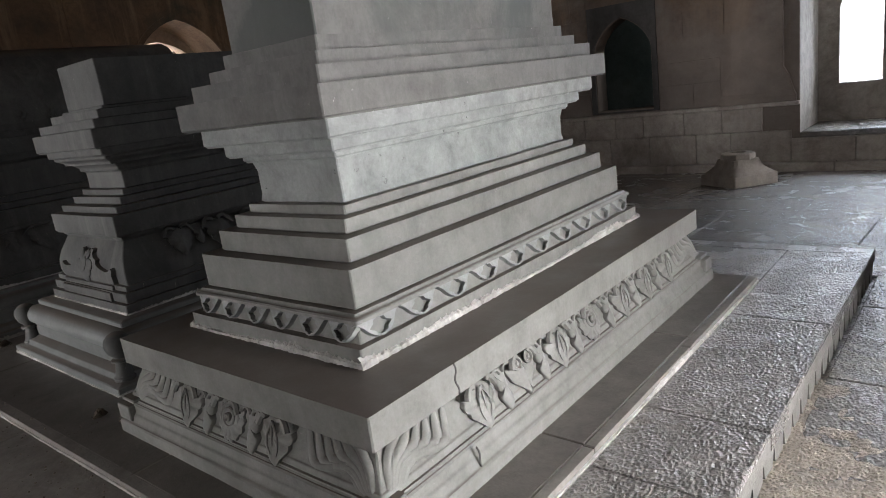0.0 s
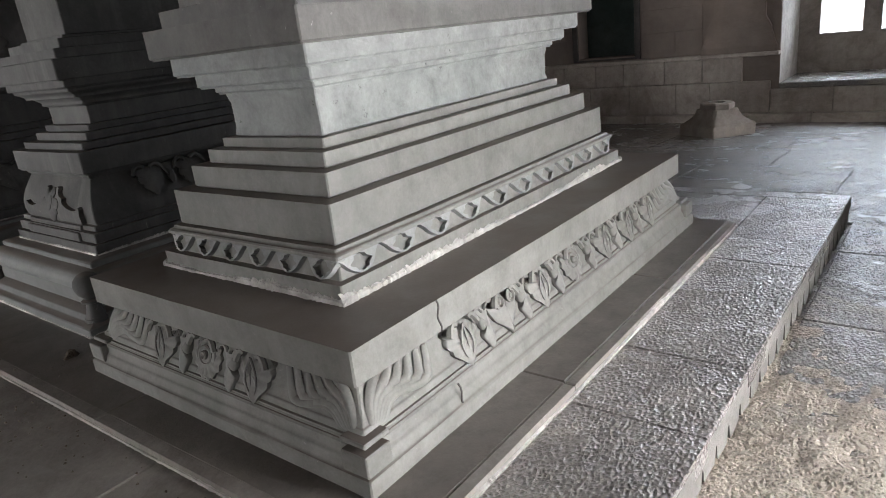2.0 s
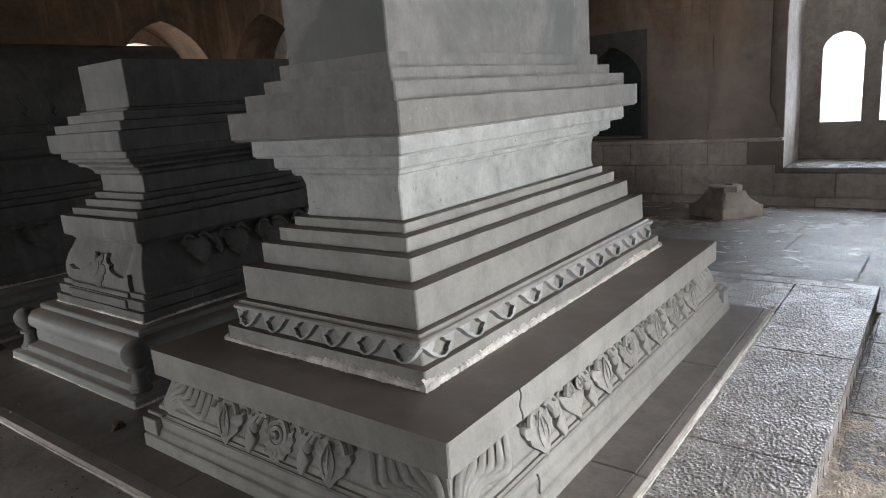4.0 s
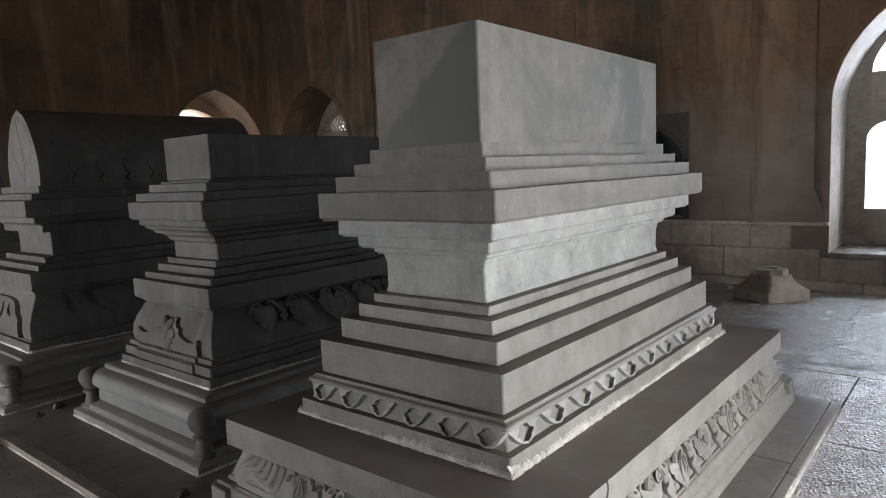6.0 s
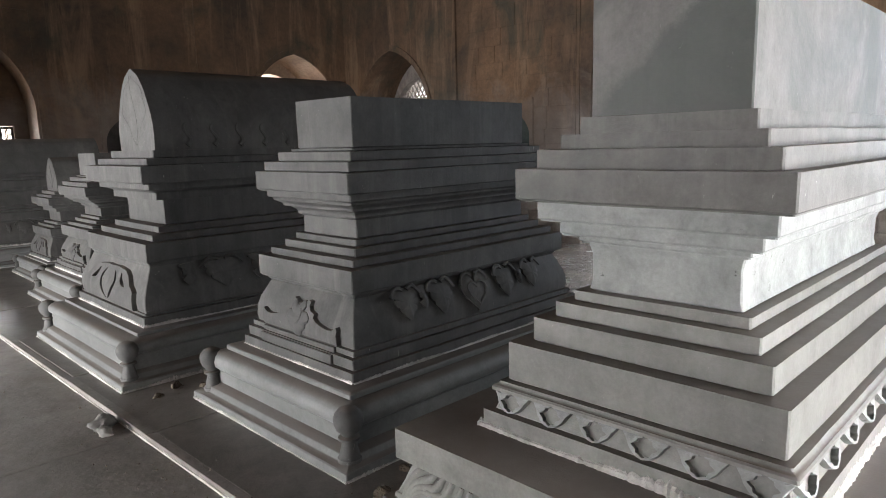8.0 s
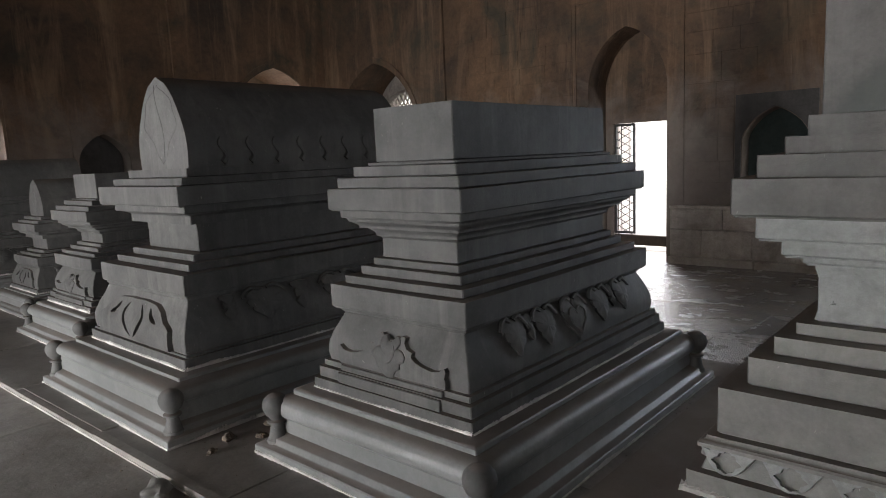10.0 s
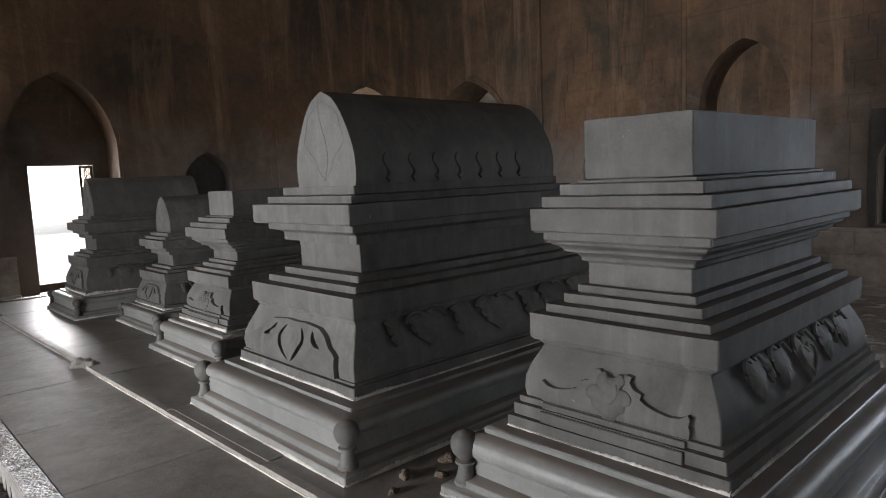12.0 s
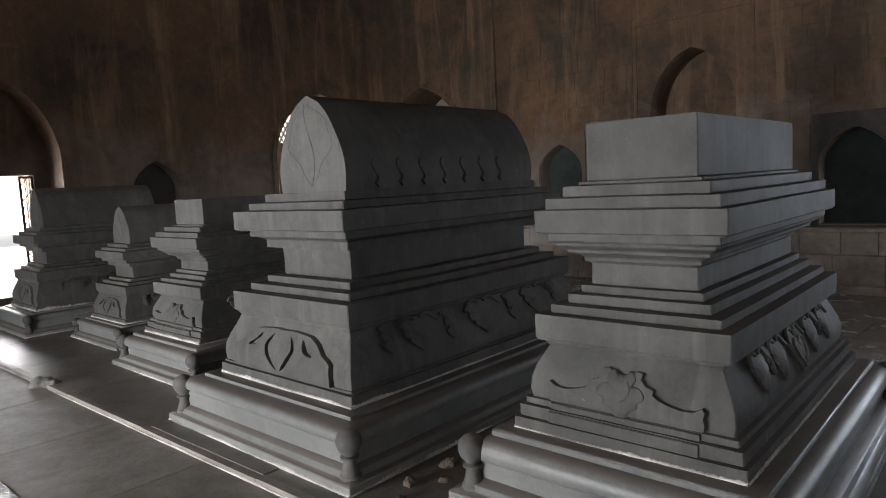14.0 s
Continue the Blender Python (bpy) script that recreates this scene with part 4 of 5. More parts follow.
def sample_outline(poly, centre, n):
    """Where n rays from the centre leave a polygon."""
    out = []
    c = Vector(centre)
    for k in range(n):
        a = 2 * math.pi * k / n
        w = Vector((math.cos(a), math.sin(a)))
        best = None
        for p, q in zip(poly, poly[1:] + poly[:1]):
            p, q = Vector(p), Vector(q)
            e = q - p
            det = w.x * -e.y + e.x * w.y
            if abs(det) < 1e-12:
                continue
            b = p - c
            t = (b.x * -e.y + e.x * b.y) / det
            v = (w.x * b.y - w.y * b.x) / det
            if t > 1e-9 and -1e-6 <= v <= 1 + 1e-6 and (best is None or t < best):
                best = t
        out.append(tuple(c + w * (best or 0.01)))
    return out


def petal_unit(p, h):
    """One lobe of the lotus frieze with its lozenge leaf cut through."""
    half = [(0.0, 0.0), (0.11 * p, 0.05 * h), (0.21 * p, 0.19 * h), (0.30 * p, 0.38 * h), (0.335 * p, 0.53 * h), (0.375 * p, 0.66 * h), (0.43 * p, 0.78 * h), (0.5 * p, 0.90 * h), (0.5 * p, h)]
    poly = half + [(-x, y) for x, y in reversed(half[1:])]
    centre = (0.0, 0.46 * h)
    outer = sample_outline(poly, centre, 40)
    inner = []
    for k in range(40):
        a = 2 * math.pi * k / 40
        r = 1.0 / (abs(math.cos(a)) / (0.235 * p) + abs(math.sin(a)) / (0.43 * h)) * (1 + 0.10 * abs(math.sin(2 * a)) + 0.09 * math.cos(8 * a))
        limit = 0.83 * (Vector(outer[k]) - Vector(centre)).length
        r = min(r, limit)
        inner.append((r * math.cos(a), centre[1] + r * math.sin(a)))
    return pierced(outer, inner, 0.02)


# lotus frieze round the tall tomb, its raised petals paler than their ground
PSLOPE = (0.472 - 0.502) / 0.082
src = {}
for side, n, p in (("-y", 6, 0.162), ("+x", 10, 0.202), ("+y", 6, 0.162), ("-x", 10, 0.202)):
    for k in range(n):
        m = on_face(side, (k - (n - 1) / 2) * p, 0.479, 0.686, AD, PSLOPE)
        if p not in src:
            src[p] = part("petal", petal_unit(p, 0.078), LIMED, tall, smooth=0)
            src[p].matrix_basis = m
        else:
            place_copy("petal", src[p], tall, m)

# crumbling mortar under the tall tomb
for side, ln in (("-y", 1.024), ("+x", 2.07), ("+y", 1.024), ("-x", 2.07)):
    mo = part("mortar_bed", crumbs(ln + 0.02, ln * 3 + ord(side[1]), 0.046, 0.014), MORTAR, tall, "crumbling white lime mortar")
    mo.matrix_basis = on_face(side, 0, 0.508, 0.624, AD)

# carved frieze of the plinth
FSLOPE = -0.30


def frieze(side, u, outline, name, z, thick, crown=0.8, turn=0.0):
    ob = part(name, conform(plate(smooth_loop(outline, 2), thick, crown, 1.0, 0.22 if name == "carved_leaf" else 0.0), PLINTH[1][1], z), BASALT, tall, smooth=50)
    ob.matrix_basis = plinth_face(side, u, 0, z)
    return ob


def veins(side, u, z, w, h):
    for k in (-1, 0, 1):
        pts = [(k * w * 0.22 * math.sin(a * 2.6), -h * (0.12 + 0.72 * a), 0.028 - 0.010 * a * a) for a in [j / 6 for j in range(7)]]
        ob = part("leaf_vein", tube(pts, [0.0045 - 0.0004 * j for j in range(7)], 5), BASALT, tall)
        ob.matrix_basis = plinth_face(side, u, 0.706, z, FSLOPE)


LONG = [(-0.77, "leaf"), (-0.52, "heart"), (-0.27, "leaf"), (0, "rosette"), (0.29, "leaf"), (0.54, "leaf"), (0.80, "leaf"),
        (-0.64, "tassel"), (-0.395, "tassel"), (-0.14, "tassel"), (0.15, "tassel"), (0.42, "tassel"), (0.67, "tassel")]
SHORT = [(-0.27, "leaf"), (0.27, "leaf"), (0, "rosette"), (-0.135, "tassel"), (0.14, "tassel")]
for side, items in (("+x", LONG), ("-y", SHORT), ("-x", LONG), ("+y", SHORT)):
    for u, kind in items:
        if kind == "leaf":
            frieze(side, u, leaf(0.165, 0.158), "carved_leaf", 0.508, 0.034)
            veins(side, u, 0.508, 0.13, 0.158)
        elif kind == "heart":
            frieze(side, u, heart(0.165, 0.152), "carved_heart", 0.506, 0.034)
            for sx in (-1, 1):
                sc = part("carved_scroll", turned([(0.026, 0), (0.026, 0.012), (0.018, 0.016), (0.012, 0.008), (0.006, 0.014), (0.001, 0.014)], 14), BASALT, tall)
                sc.matrix_basis = plinth_face(side, u + sx * 0.035, 0.706, 0.474, FSLOPE) @ Matrix.Translation((0, 0, 0.026))
        elif kind == "rosette":
            frieze(side, u, round_outline(0.074, 14, 0.07), "carved_rosette", 0.437, 0.022, 0.9)
            for r, h in ((0.055, 0.03), (0.035, 0.036), (0.016, 0.044)):
                ring = part("rosette_ring", turned([(r, 0), (r, h - 0.004), (r - 0.004, h), (r - 0.010, h - 0.006), (0.001, h - 0.008)], 20), BASALT, tall)
                ring.matrix_basis = plinth_face(side, u, 0.706, 0.437, FSLOPE)
        else:
            frieze(side, u, tassel(0.072, 0.155), "carved_tassel", 0.508, 0.03)
            # a small hoop over each side of the hanging bud
            for sx in (-1, 1):
                pts = [(sx * (0.034 + 0.026 * math.cos(math.pi * a)), 0.022 * math.sin(math.pi * a) - 0.018, 0.02) for a in [j / 8 for j in range(9)]]
                part("carved_hoop", tube(pts, 0.0075, 6), BASALT, tall).matrix_basis = plinth_face(side, u, 0.706, 0.496, FSLOPE)
        # small curls that join the motifs under the slab
        if kind != "tassel":
            for sx in (-1, 1):
                pts = [(sx * (0.03 + 0.045 * a), 0.012 * math.sin(math.pi * a) - 0.03 * a * a, 0.03) for a in [j / 7 for j in range(8)]]
                curl = part("carved_curl", tube(pts, 0.011, 6), BASALT, tall)
                curl.matrix_basis = plinth_face(side, u, 0.706, 0.496, FSLOPE)
    # corner acanthus, in flowing ribs that gather at the foot of the corner
    edge = 0.70 if side in ("-y", "+y") else 0.70 + 0.513
    far = [(0.285, -0.012), (0.272, -0.065), (0.252, -0.108), (0.195, -0.104), (0.13, -0.088), (0.085, -0.098), (0.05, -0.128), (0.028, -0.136)]
    close = [(0.085, -0.004), (0.072, -0.012), (0.056, -0.020), (0.040, -0.034), (0.024, -0.055), (0.010, -0.085), (0.002, -0.112), (-0.006, -0.132)]
    for sx in (-1, 1):
        for k in range(6):
            f = k / 5
            line = smooth_path([(a[0] * (1 - f) + b[0] * f, a[1] * (1 - f) + b[1] * f) for a, b in zip(far, close)], 4)
            pts = [(sx * (edge - x), y, -0.006) for x, y in line]
            rib = part("acanthus_rib", tube(pts, [0.007 + 0.011 * math.sin(math.pi * (0.12 + 0.8 * j / (len(pts) - 1))) for j in range(len(pts))], 6, 0.75), BASALT, tall, smooth=60)
            rib.matrix_basis = plinth_face(side, 0, 0.706, 0.504, FSLOPE)

# square blocks at the four feet of the plinth
for sx in (-1, 1):
    for sy in (-1, 1):
        for r0, z0, z1 in ((0.772, 0.355, 0.372), (0.790, 0.280, 0.348)):
            cx, cy = sx * (r0 - 0.045), sy * (r0 + 0.513 - 0.045)
            part("corner_block", box_bm(cx - 0.05, cy - 0.05, z0, cx + 0.05, cy + 0.05, z1, 0.004), BASALT, tall, smooth=0).matrix_basis = PLINTH_SHIFT

# the crack through plinth slab and frieze
for z0, z1, r, lean in ((0.52, 0.624, 0.74, 0.006), (0.36, 0.52, 0.718, 0.03), (0.222, 0.35, 0.788, 0.03)):
    pts = [(-0.885 + lean * a + 0.006 * math.sin(a * 9), z0 + (z1 - z0) * (1 - a), 0.0) for a in [j / 8 for j in range(9)]]
    cr = part("crack", tube([(x, y - z0, 0.0) for x, y, z in pts], 0.0035, 5), DARK_STONE, tall, "dark crack in the stone")
    cr.matrix_basis = plinth_face("+x", 0, r + 0.0005, z0, FSLOPE if r == 0.718 else 0.0)


# ---- pillar base fragment on the floor ----
stump = empty("pillar_base", pose(0.68, 7.40, floor_z(0.6, 7.4) + 0.012, 0, 0, -34), "broken square stone pillar base with a flared foot on the floor", "pillar base")
part("foot", loft([(0.315, 0), (0.315, 0.13), (0.305, 0.15)], 0.0, 0.012, 0.005, 0.07, 3.0), ASHLAR, stump)
part("flare", loft([(0.30, 0.145), (0.285, 0.165), (0.25, 0.195), (0.215, 0.235), (0.19, 0.29), (0.18, 0.325)], 0.0, 0.03, 0.004, 0.07, 7.0), ASHLAR, stump)
part("neck", turned([(0.2, 0.32), (0.2, 0.385), (0.185, 0.40), (0.10, 0.402), (0.095, 0.35)], 8), ASHLAR, stump, smooth=0)
# near-black floor of the hole: its shade is put into the colour
part("socket", turned([(0.096, 0.33), (0.096, 0.354), (0.02, 0.355)], 8), DARK_STONE, stump, smooth=0)


# ---- door gates: a bottom beam, one closed lattice leaf ----
def gate(turn, leaf_side):
    g = empty("gate", wall_pose(turn, 0, 0.72, floor_z(CX, CY + HALF) if turn == 0 else -0.12), "dark iron lattice gate with one leaf shut in the doorway", "gate")
    h = (2.04 if turn == 0 else 2.09) - g.matrix_world.translation.z
    part("bottom_beam", box_bm(-0.56 if turn == 0 else -0.37, -0.05, 0.16 if turn == 0 else 0.06, 0.56 if turn == 0 else 0.64, 0.05, 0.34 if turn == 0 else 0.2, 0.008), WOOD, g, smooth=0)
    u0, u1 = (-0.555, -0.17) if leaf_side < 0 else (0.42, 0.635)
    part("leaf_frame", wall_bm(rect_loop(u0, u1, 0.36, h - 0.01), [rect_loop(u0 + 0.035, u1 - 0.035, 0.40, h * 0.5 - 0.12), rect_loop(u0 + 0.035, u1 - 0.035, h * 0.5 + 0.12, h - 0.05)], -0.02, 0.02), IRON, g, smooth=0)
    for k in range(14):
        z = 0.42 + k * (h - 0.5) / 13
        for s in (-1, 1):
            part("lattice_bar", tube([(u0 + 0.03, 0, z - s * 0.09), (u1 - 0.03, 0, z + s * 0.09)], 0.007, 5), IRON, g)
    for u in (u0 + 0.12, u1 - 0.12):
        part("upright_bar", tube([(u, 0.006, 0.38), (u, 0.006, h - 0.03)], 0.007, 5), IRON, g)


gate(0, -1)
gate(90, 1)


# ---- stone fragments and dirt ----
def rock(x, y, z, size, seed, label, mat=None):
    bm = bmesh.new()
    bmesh.ops.create_icosphere(bm, subdivisions=3, radius=1.0)
    for v in bm.verts:
        n = noise.noise(v.co * 1.3 + Vector((seed, 0, 0))) * 0.5 + noise.noise(v.co * 3.7 + Vector((0, seed, 0))) * 0.22
        v.co *= 1 + n
        v.co.z = max(v.co.z, -0.45)
    bmesh.ops.scale(bm, verts=bm.verts, vec=(size, size * 0.75, size * 0.62))
    ob = mesh_object("stone_fragment", bm, mat or EDGE, 60)
    ob.matrix_world = pose(x, y, z + size * 0.27, 0, 0, seed * 40)
    return tagged(ob, label, "stone")


rock(-5.21, -0.50, 0.20, 0.085, 1.2, "small broken pale stone lying on the slab edge")
rock(-5.11, -0.44, 0.215, 0.05, 2.7, "small broken dark stone lying on the slab edge")
rock(-1.44, -0.49, 0.19, 0.07, 3.1, "broken stone lump lying by the slab edge")
rock(-1.33, -0.52, 0.19, 0.045, 4.6, "small stone lump lying by the slab edge")
rock(-8.43, -0.56, 0.19, 0.06, 5.9, "small stone lying near the doorway")
for x, y, size, seed in ((-1.56, -0.16, 0.028, 7.1), (-1.64, -0.02, 0.038, 8.2), (-1.52, 0.10, 0.03, 9.7), (-1.62, 0.24, 0.045, 10.4), (-1.56, 0.42, 0.05, 11.9), (0.12, -0.16, 0.035, 12.3), (0.20, 0.02, 0.045, 13.8), (0.10, 0.22, 0.03, 14.1)):
    rock(x, y, SLAB - 0.004, size, seed, "dusty lump of rubble between two cenotaphs", DIRT)
bm = bmesh.new()
rng = random.Random(4)
for k in range(600):
    if k < 240:
        x, y = rng.gauss(0.18, 0.10), rng.uniform(-0.32, 1.9)
        x = min(max(x, 0.02), 0.32)
    elif k < 340:
        x, y = rng.gauss(-1.58, 0.06), rng.uniform(-0.25, 1.2)
    elif k < 480:
        x, y = rng.gauss(-1.0, 0.6), rng.gauss(-0.5, 0.12)
    else:
        x, y = rng.uniform(-0.6, 1.6), slab_front(0.0) - abs(rng.gauss(0.0, 0.15))
    r = rng.choice((0.002, 0.003, 0.004, 0.006))
    z = (SLAB if y > slab_front(x) else PAVE) + r * 0.4
    vs = [bm.verts.new(Vector((x, y, z)) + Vector(d) * r * rng.uniform(0.7, 1.3)) for d in ((1, 0, -0.4), (-0.5, 0.87, -0.4), (-0.5, -0.87, -0.4), (0.1, 0, 0.8))]
    for a, b, c in ((0, 1, 2), (0, 1, 3), (1, 2, 3), (2, 0, 3)):
        bm.faces.new((vs[a], vs[b], vs[c]))
grit = mesh_object("grit", bm, DIRT, 0)
tagged(grit, "loose dirt and grit between the tombs", "debris", kind="stuff")


# ---- dado stones along the walls ----
for turn in NAMES:
    base = wall_pose(turn, 0, -HALF, 0)
    for side in (-1, 1):
        dado = empty("dado", base, "weathered ashlar dado along the foot of the wall", "dado", kind="structure")
        rng = random.Random(turn + side)
        z_low = -0.36 if turn == 0 else -0.14
        lo_u, hi_u = 0.78, HALF - 0.02
        near = turn in (0, 90)
        for row, (za, zb) in enumerate(((z_low + 0.20, 0.27), (0.276, 0.60))):
            u = lo_u
            while u < hi_u - 0.05:
                w = rng.uniform(0.45, 0.85) if near else 2.4
                v = min(u + w, hi_u)
                top = zb
                a, b = (u, v) if side > 0 else (-v, -u)
                in_window = v > WINDOW_U - WIN_HALF and u < WINDOW_U + WIN_HALF
                if in_window:
                    top = min(zb, 0.155)
                if top - za > 0.05:
                    part("dado_stone", box_bm(a + 0.003, HALF - rng.uniform(0.050, 0.062), za, b - 0.003, HALF + 0.02, top, 0.006), ASHLAR, dado, smooth=0)
                u = v
        for a, b in ((lo_u, WINDOW_U - WIN_HALF), (WINDOW_U + WIN_HALF, hi_u)):
            a, b = (a, b) if side > 0 else (-b, -a)
            part("dado_cap", box_bm(a, HALF - 0.10, 0.603, b, HALF + 0.02, 0.66, 0.012), ASHLAR, dado, smooth=0)
        u = lo_u
        while u < hi_u - 0.05:
            v = min(u + (rng.uniform(0.8, 1.4) if near else 3.0), hi_u)
            a, b = (u, v) if side > 0 else (-v, -u)
            part("footing_stone", box_bm(a + 0.004, HALF - 0.16, z_low - 0.05, b - 0.004, HALF + 0.02, z_low + 0.195, 0.012), ASHLAR, dado, smooth=0)
            u = v


# ---- worn stone courses of the north wall ----
for side in (-1, 1):
    courses = empty("wall_courses", wall_pose(0, 0, -HALF, 0), "large worn wall stones with faint open joints", "masonry", kind="structure")
    rng = random.Random(60 + side)
    nu = abs(niche(0, side)[0])
    bounds = [(1.0, nu - 0.57), (nu + 0.57, 3.76)]
    z = 0.668
    while z < 4.4:
        z2 = z + rng.uniform(0.26, 0.44)
        spans = list(bounds) if z < niche(0, side)[1] + 0.22 else [(1.0, 3.76)]
        for a0, b0 in spans:
            u = a0
            while u < b0 - 0.05:
                v = min(u + rng.uniform(0.35, 0.8), b0)
                if b0 - v < 0.15:
                    v = b0
                framed = z < 2.1 and z2 > 1.6 and v > 3.18
                a, b = (u, v) if side > 0 else (-v, -u)
                if not framed:
                    part("wall_stone", box_bm(a + 0.002, HALF - rng.uniform(0.004, 0.011), z + 0.002, b - 0.002, HALF + 0.02, z2 - 0.002, 0.004), PLASTER, courses, smooth=0)
                u = v
        z = z2


# ---- platform edge: fascia with hanging petals ----
def fascia(p0, p1, n):
    """A run of the edge from p0 to p1 seen from outside, with n scallops."""
    a, b = Vector(p0), Vector(p1)
    t = (b - a).normalized()
    out = Vector((t.y, -t.x, 0))
    L = (b - a).length
    m = Matrix(((t.x, 0, out.x, a.x), (t.y, 0, out.y, a.y), (0, 1, 0, 0), (0, 0, 0, 1)))
    count = max(1, round(L / 1.3))
    for k in range(count):
        s = part("edge_stone", box_bm(L * k / count + 0.002, PAVE - 0.075, -0.13, L * (k + 1) / count - 0.002, PAVE - 0.014, 0.0, 0.005), EDGE, platform, smooth=0)
        s.matrix_basis = m
    p = L / n
    half = [(0.5 * p, 0.0), (0.5 * p, -0.022), (0.455 * p, -0.035), (0.40 * p, -0.07), (0.30 * p, -0.105), (0.14 * p, -0.122), (0.0, -0.126)]
    outline = list(reversed(half + [(-x, y) for x, y in reversed(half[:-1])]))
    src = None
    for k in range(n):
        mm = m @ Matrix.Translation(((k + 0.5) * p, PAVE - 0.072, -0.038))
        if src is None:
            src = part("edge_petal", flat_plate(outline, 0.03), EDGE, platform, smooth=0)
            src.matrix_basis = mm
        else:
            place_copy("edge_petal", src, platform, mm)
    # dark sheet that paints the shade seen in the notches between petals
    back = part("edge_backing", box_bm(0, -0.06, -0.13, L, PAVE - 0.076, -0.045), DARK_STONE, platform, smooth=0)
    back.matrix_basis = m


fascia((PX1, PY0, 0), (PX1, PY1, 0), 35)
fascia((PX0, PY0, 0), (PX1, PY0, 0), 95)


# ---- paving ----
def flag(parent, x0, y0, x1, y1, zt, thick, mat, rng, gap=0.004, name="flagstone", quad=None):
    """One slab of stone with worn edges; zt gives the height of its top."""
    c = quad or [(x0 + gap, y0 + gap), (x1 - gap, y0 + gap), (x1 - gap, y1 - gap), (x0 + gap, y1 - gap)]
    j = [(x + rng.uniform(-1, 1) * 0.0015, y + rng.uniform(-1, 1) * 0.0015) for x, y in c]
    mx, my = sum(p[0] for p in j) / 4, sum(p[1] for p in j) / 4
    lift = rng.uniform(-0.002, 0.002)
    bm = bmesh.new()
    rings = []
    for inset, dz in ((0, -thick), (0, -0.004), (0.004, 0.0)):
        ring = []
        for x, y in j:
            d = Vector((mx - x, my - y))
            q = Vector((x, y)) + d.normalized() * inset * 1.4
            ring.append(bm.verts.new((q.x, q.y, zt(q.x, q.y) + dz + lift)))
        rings.append(ring)
    for a, b in zip(rings, rings[1:]):
        for k in range(4):
            bm.faces.new((a[k], a[(k + 1) % 4], b[(k + 1) % 4], b[k]))
    bm.faces.new(rings[-1])
    return part(name, bm, mat, parent, smooth=0)


def row_cuts(a, b, step, rng, fixed=()):
    out = [a]
    while out[-1] < b - step * 0.6:
        out.append(out[-1] + step * rng.uniform(0.75, 1.25))
    out[-1] = b
    return out


rng = random.Random(8)
zp = lambda x, y: PAVE  # noqa: E731
zs_ = lambda x, y: SLAB  # noqa: E731
# front strip, in two rows, its back edge along the slab
cuts = row_cuts(PX0 + 0.12, 2.17, 1.25, rng)
for a, b in zip(cuts, cuts[1:]):
    fa, fb = slab_front(a), slab_front(b)
    flag(platform, 0, 0, 0, 0, zp, 0.06, SMOOTH, rng, quad=[(a + 0.0015, PY0 + 0.1295), (b - 0.0015, PY0 + 0.1295), (b - 0.0015, fb - 0.003), (a + 0.0015, fa - 0.003)])
# right strip
cuts = [PY0 + 0.13, -0.35, 0.542, 0.986, 2.02, PY1]
for a, b in zip(cuts, cuts[1:]):
    flag(platform, SX1 + 0.003, a, PX1 + 0.002, b, zp, 0.07, PAVING, rng, gap=0.0025)
# back strip
cuts = row_cuts(PX0 + 0.12, SX1, 1.15, rng)
for a, b in zip(cuts, cuts[1:]):
    flag(platform, a, SY1 + 0.004, b, PY1 - 0.13, zp, 0.06, PAVING, rng, gap=0.0025)
# dressed kerb of the platform: right, back and front
flag(platform, PX1 - 0.128, PY0, PX1 + 0.002, PY0 + 0.125, zp, 0.07, PAVING, rng, name="kerb_stone")
cuts = row_cuts(PX0, PX1 - 0.13, 1.4, rng)
for a, b in zip(cuts, cuts[1:]):
    flag(platform, a, PY0 - 0.002, b, PY0 + 0.128, zp, 0.07, PAVING, rng, name="kerb_stone")
    flag(platform, a, PY1 - 0.128, b, PY1, zp, 0.07, PAVING, rng, name="kerb_stone")
flag(platform, PX0, PY0 + 0.13, PX0 + 0.118, PY1 - 0.13, zp, 0.07, PAVING, rng, name="kerb_stone")

# raised slab under the tombs
slab = empty("tomb_slab", pose(0, 0, PAVE - 0.04), "low raised slab of smooth dark flagstones with a pale limed edge", "slab")
zl = lambda x, y: SLAB - PAVE + 0.04  # noqa: E731
cuts = [SX0, -8.4, -7.1, -5.9, -4.7, -3.5, -2.3, -1.1, 0.78, SX1 - 0.042]
for a, b in zip(cuts, cuts[1:]):
    fa, fb = slab_front(a), slab_front(b)
    flag(slab, 0, 0, 0, 0, zl, 0.055, SLABM, rng, quad=[(a + 0.004, fa + 0.046), (b - 0.004, fb + 0.046), (b - 0.004, 0.6), (a + 0.004, 0.6)])
    flag(slab, a, 0.6, b, 1.6, zl, 0.055, SLABM, rng)
    flag(slab, a, 1.6, b, SY1, zl, 0.055, SLABM, rng)
    flag(slab, 0, 0, 0, 0, zl, 0.055, SMOOTH, rng, name="edge_strip", quad=[(a + 0.002, fa), (b - 0.002, fb), (b - 0.002, fb + 0.05), (a + 0.002, fa + 0.05)])
cuts = [slab_front(SX1), 0.597, 1.5, SY1]
for a, b in zip(cuts, cuts[1:]):
    flag(slab, SX1 - 0.046, a, SX1, b, zl, 0.055, SMOOTH, rng, name="edge_strip")
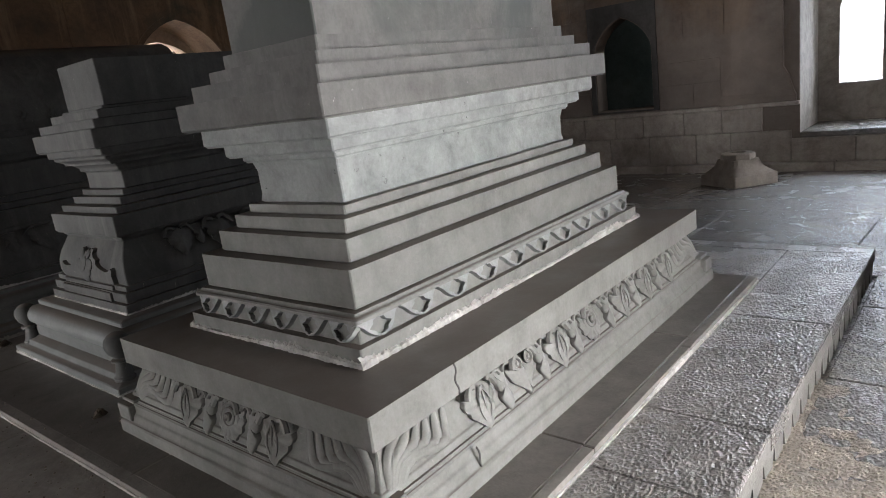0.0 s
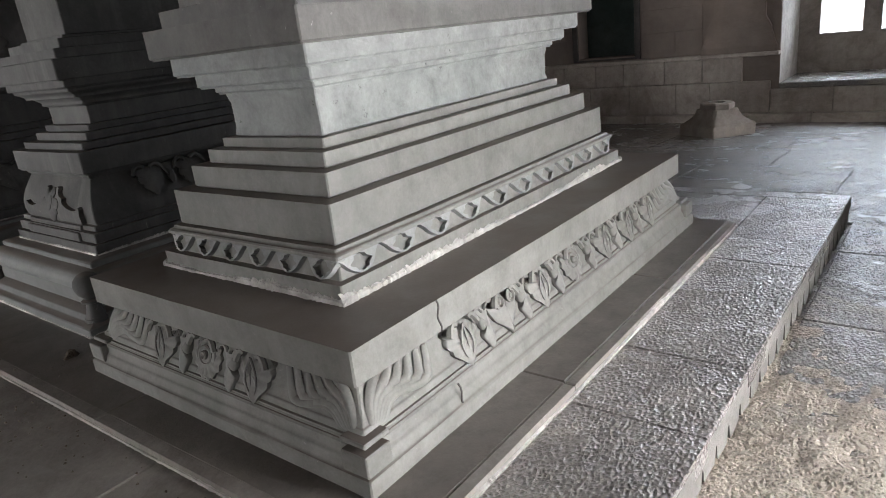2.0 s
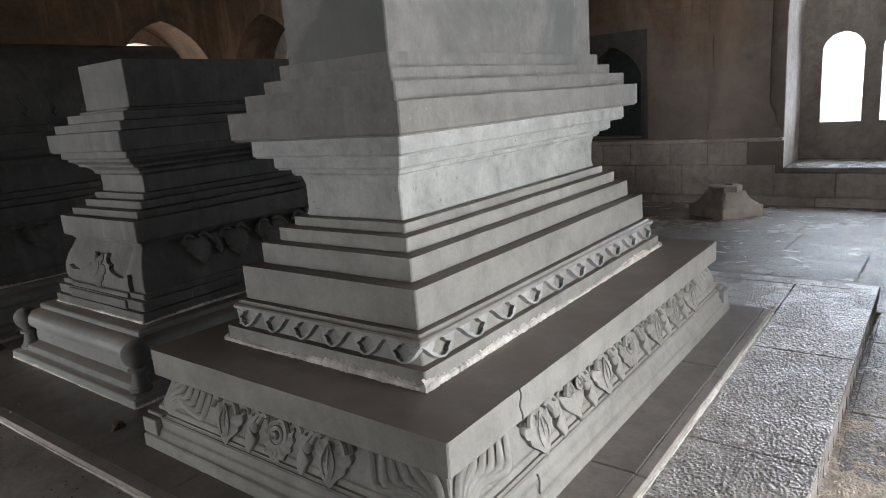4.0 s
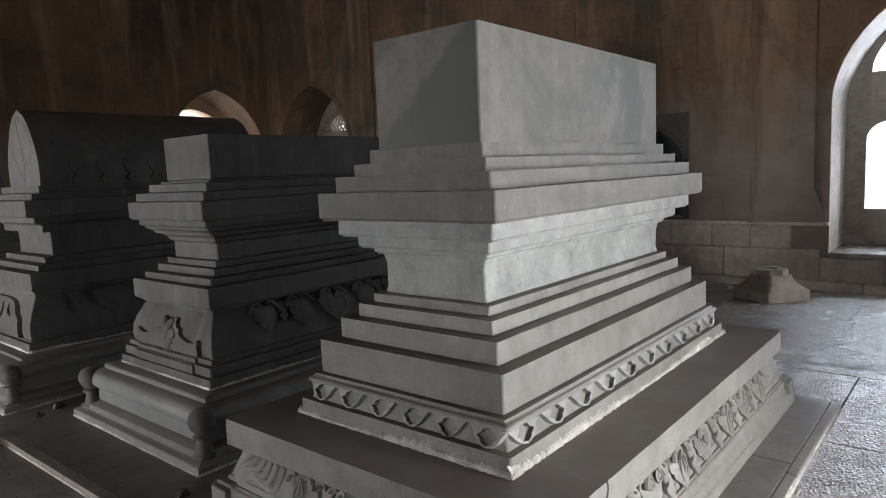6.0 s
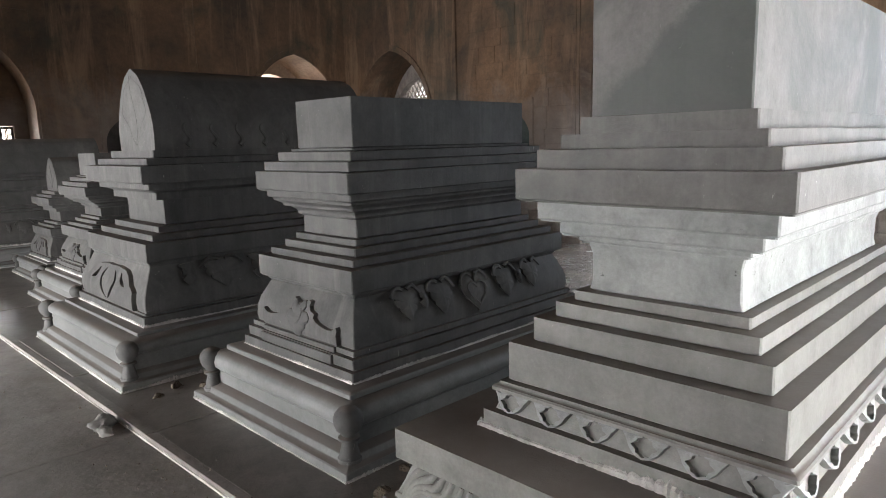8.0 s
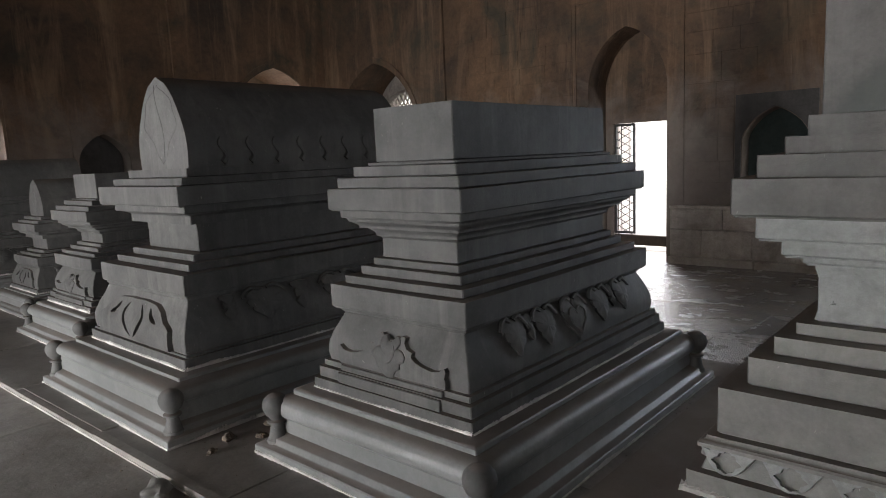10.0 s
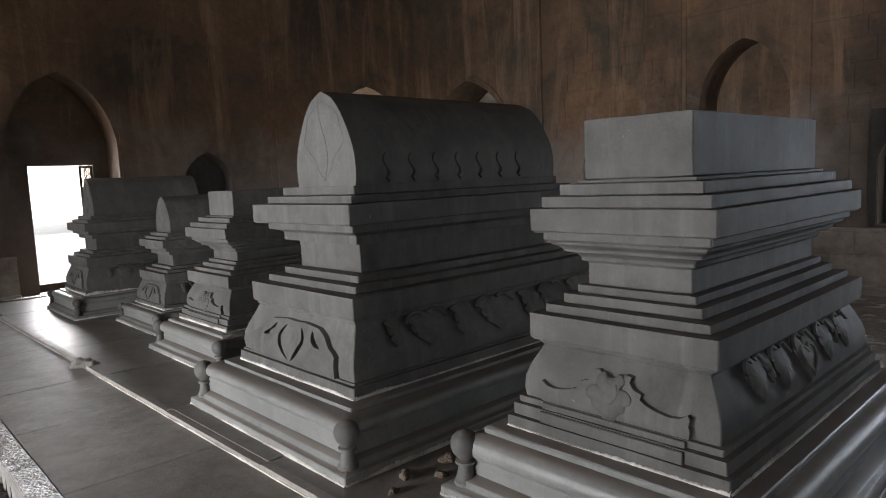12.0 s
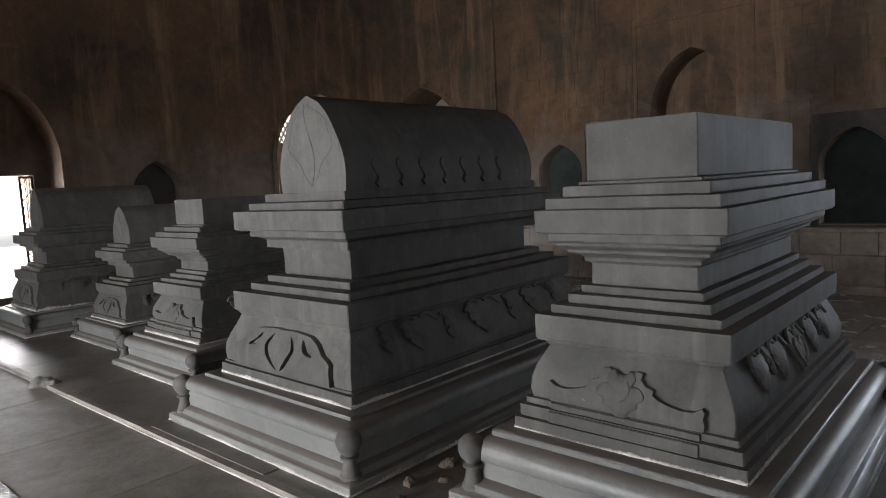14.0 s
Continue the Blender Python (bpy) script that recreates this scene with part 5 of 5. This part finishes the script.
for (ax, ay), (bx, by), sd in (((SX1, slab_front(SX1)), (SX1, SY1), 5.0), ((SX0, slab_front(SX0)), (SX1, slab_front(SX1)), 9.0)):
    a, b = Vector((ax, ay, 0)), Vector((bx, by, 0))
    t = (b - a).normalized()
    o = Vector((t.y, -t.x, 0))
    mo = part("lime_edge", crumbs((b - a).length, sd, 0.016, 0.008), MORTAR, slab, "crumbling white lime edge")
    c = (a + b) / 2
    mo.matrix_basis = Matrix(((t.x, 0, o.x, c.x), (t.y, 0, o.y, c.y), (0, 1, 0, 0.042), (0, 0, 0, 1)))

# stones of the chamber floor beyond and beside the platform
paving = empty("floor_paving", pose(0, 0, 0), "large worn floor stones with open joints", "paving", kind="structure")
rng = random.Random(21)
lift = lambda x, y: floor_z(x, y) + 0.018  # noqa: E731
y = PY1 + 0.02
while y < CY + HALF - 0.3:
    h = rng.uniform(0.75, 1.15)
    y2 = min(y + h, CY + HALF - 0.17)
    cuts = row_cuts(-7.5, CX + HALF - 0.17, 1.3, rng)
    for a, b in zip(cuts, cuts[1:]):
        flag(paving, a, y, b, y2, lift, 0.06, FLOORM, rng, gap=0.005, name="floor_stone")
    y = y2
y = -4.0
while y < PY1:
    y2 = min(y + rng.uniform(0.6, 1.0), PY1 + 0.02)
    cuts = row_cuts(PX1 + 0.01, CX + HALF - 0.17, 0.75, rng)
    for a, b in zip(cuts, cuts[1:]):
        flag(paving, a, y, b, y2, lift, 0.06, FLOORM, rng, gap=0.005, name="floor_stone")
    y = y2
for y, y2 in ((-3.2, -2.25), (-2.25, PY0 - 0.03)):
    cuts = row_cuts(-10.5, PX1, 1.3, rng)
    for a, b in zip(cuts, cuts[1:]):
        flag(paving, a, y, b, y2, lift, 0.06, FLOORM, rng, gap=0.005, name="floor_stone")

# sand blown in along the foot of the platform, thinning out to a ragged edge
bm = bmesh.new()
NX, NY = 60, 110
cells = []
for i in range(NX + 1):
    col_v = []
    for j in range(NY + 1):
        x, y = PX1 - 0.03 + 1.28 * i / NX, -2.4 + 4.2 * j / NY
        q = Vector((x, y, 0))
        reach = 1.5 - 0.85 * max(0.0, y + 0.15) - 2.4 * max(0.0, -1.25 - y) + 0.34 * noise.noise(q * 2.1) + 0.30 * noise.noise(q * 8.0) + 0.16 * noise.noise(q * 21.0)
        depth = 0.03 * (reach - (x - PX1)) + 0.010 * noise.noise(q * 14.0) + 0.005 * noise.noise(q * 45.0)
        col_v.append(bm.verts.new((x, y, lift(x, y) + min(0.022, depth))))
    cells.append(col_v)
for i in range(NX):
    for j in range(NY):
        bm.faces.new((cells[i][j], cells[i + 1][j], cells[i + 1][j + 1], cells[i][j + 1]))
base_z = lift(PX1 + 0.3, 0.0)
bmesh.ops.delete(bm, geom=[f for f in bm.faces if all(v.co.z < base_z - 0.012 for v in f.verts)], context="FACES")
drift = mesh_object("sand_drift", bm, SAND, 60)
tagged(drift, "pale ochre sand and dust drifted against the platform", "sand", kind="stuff")
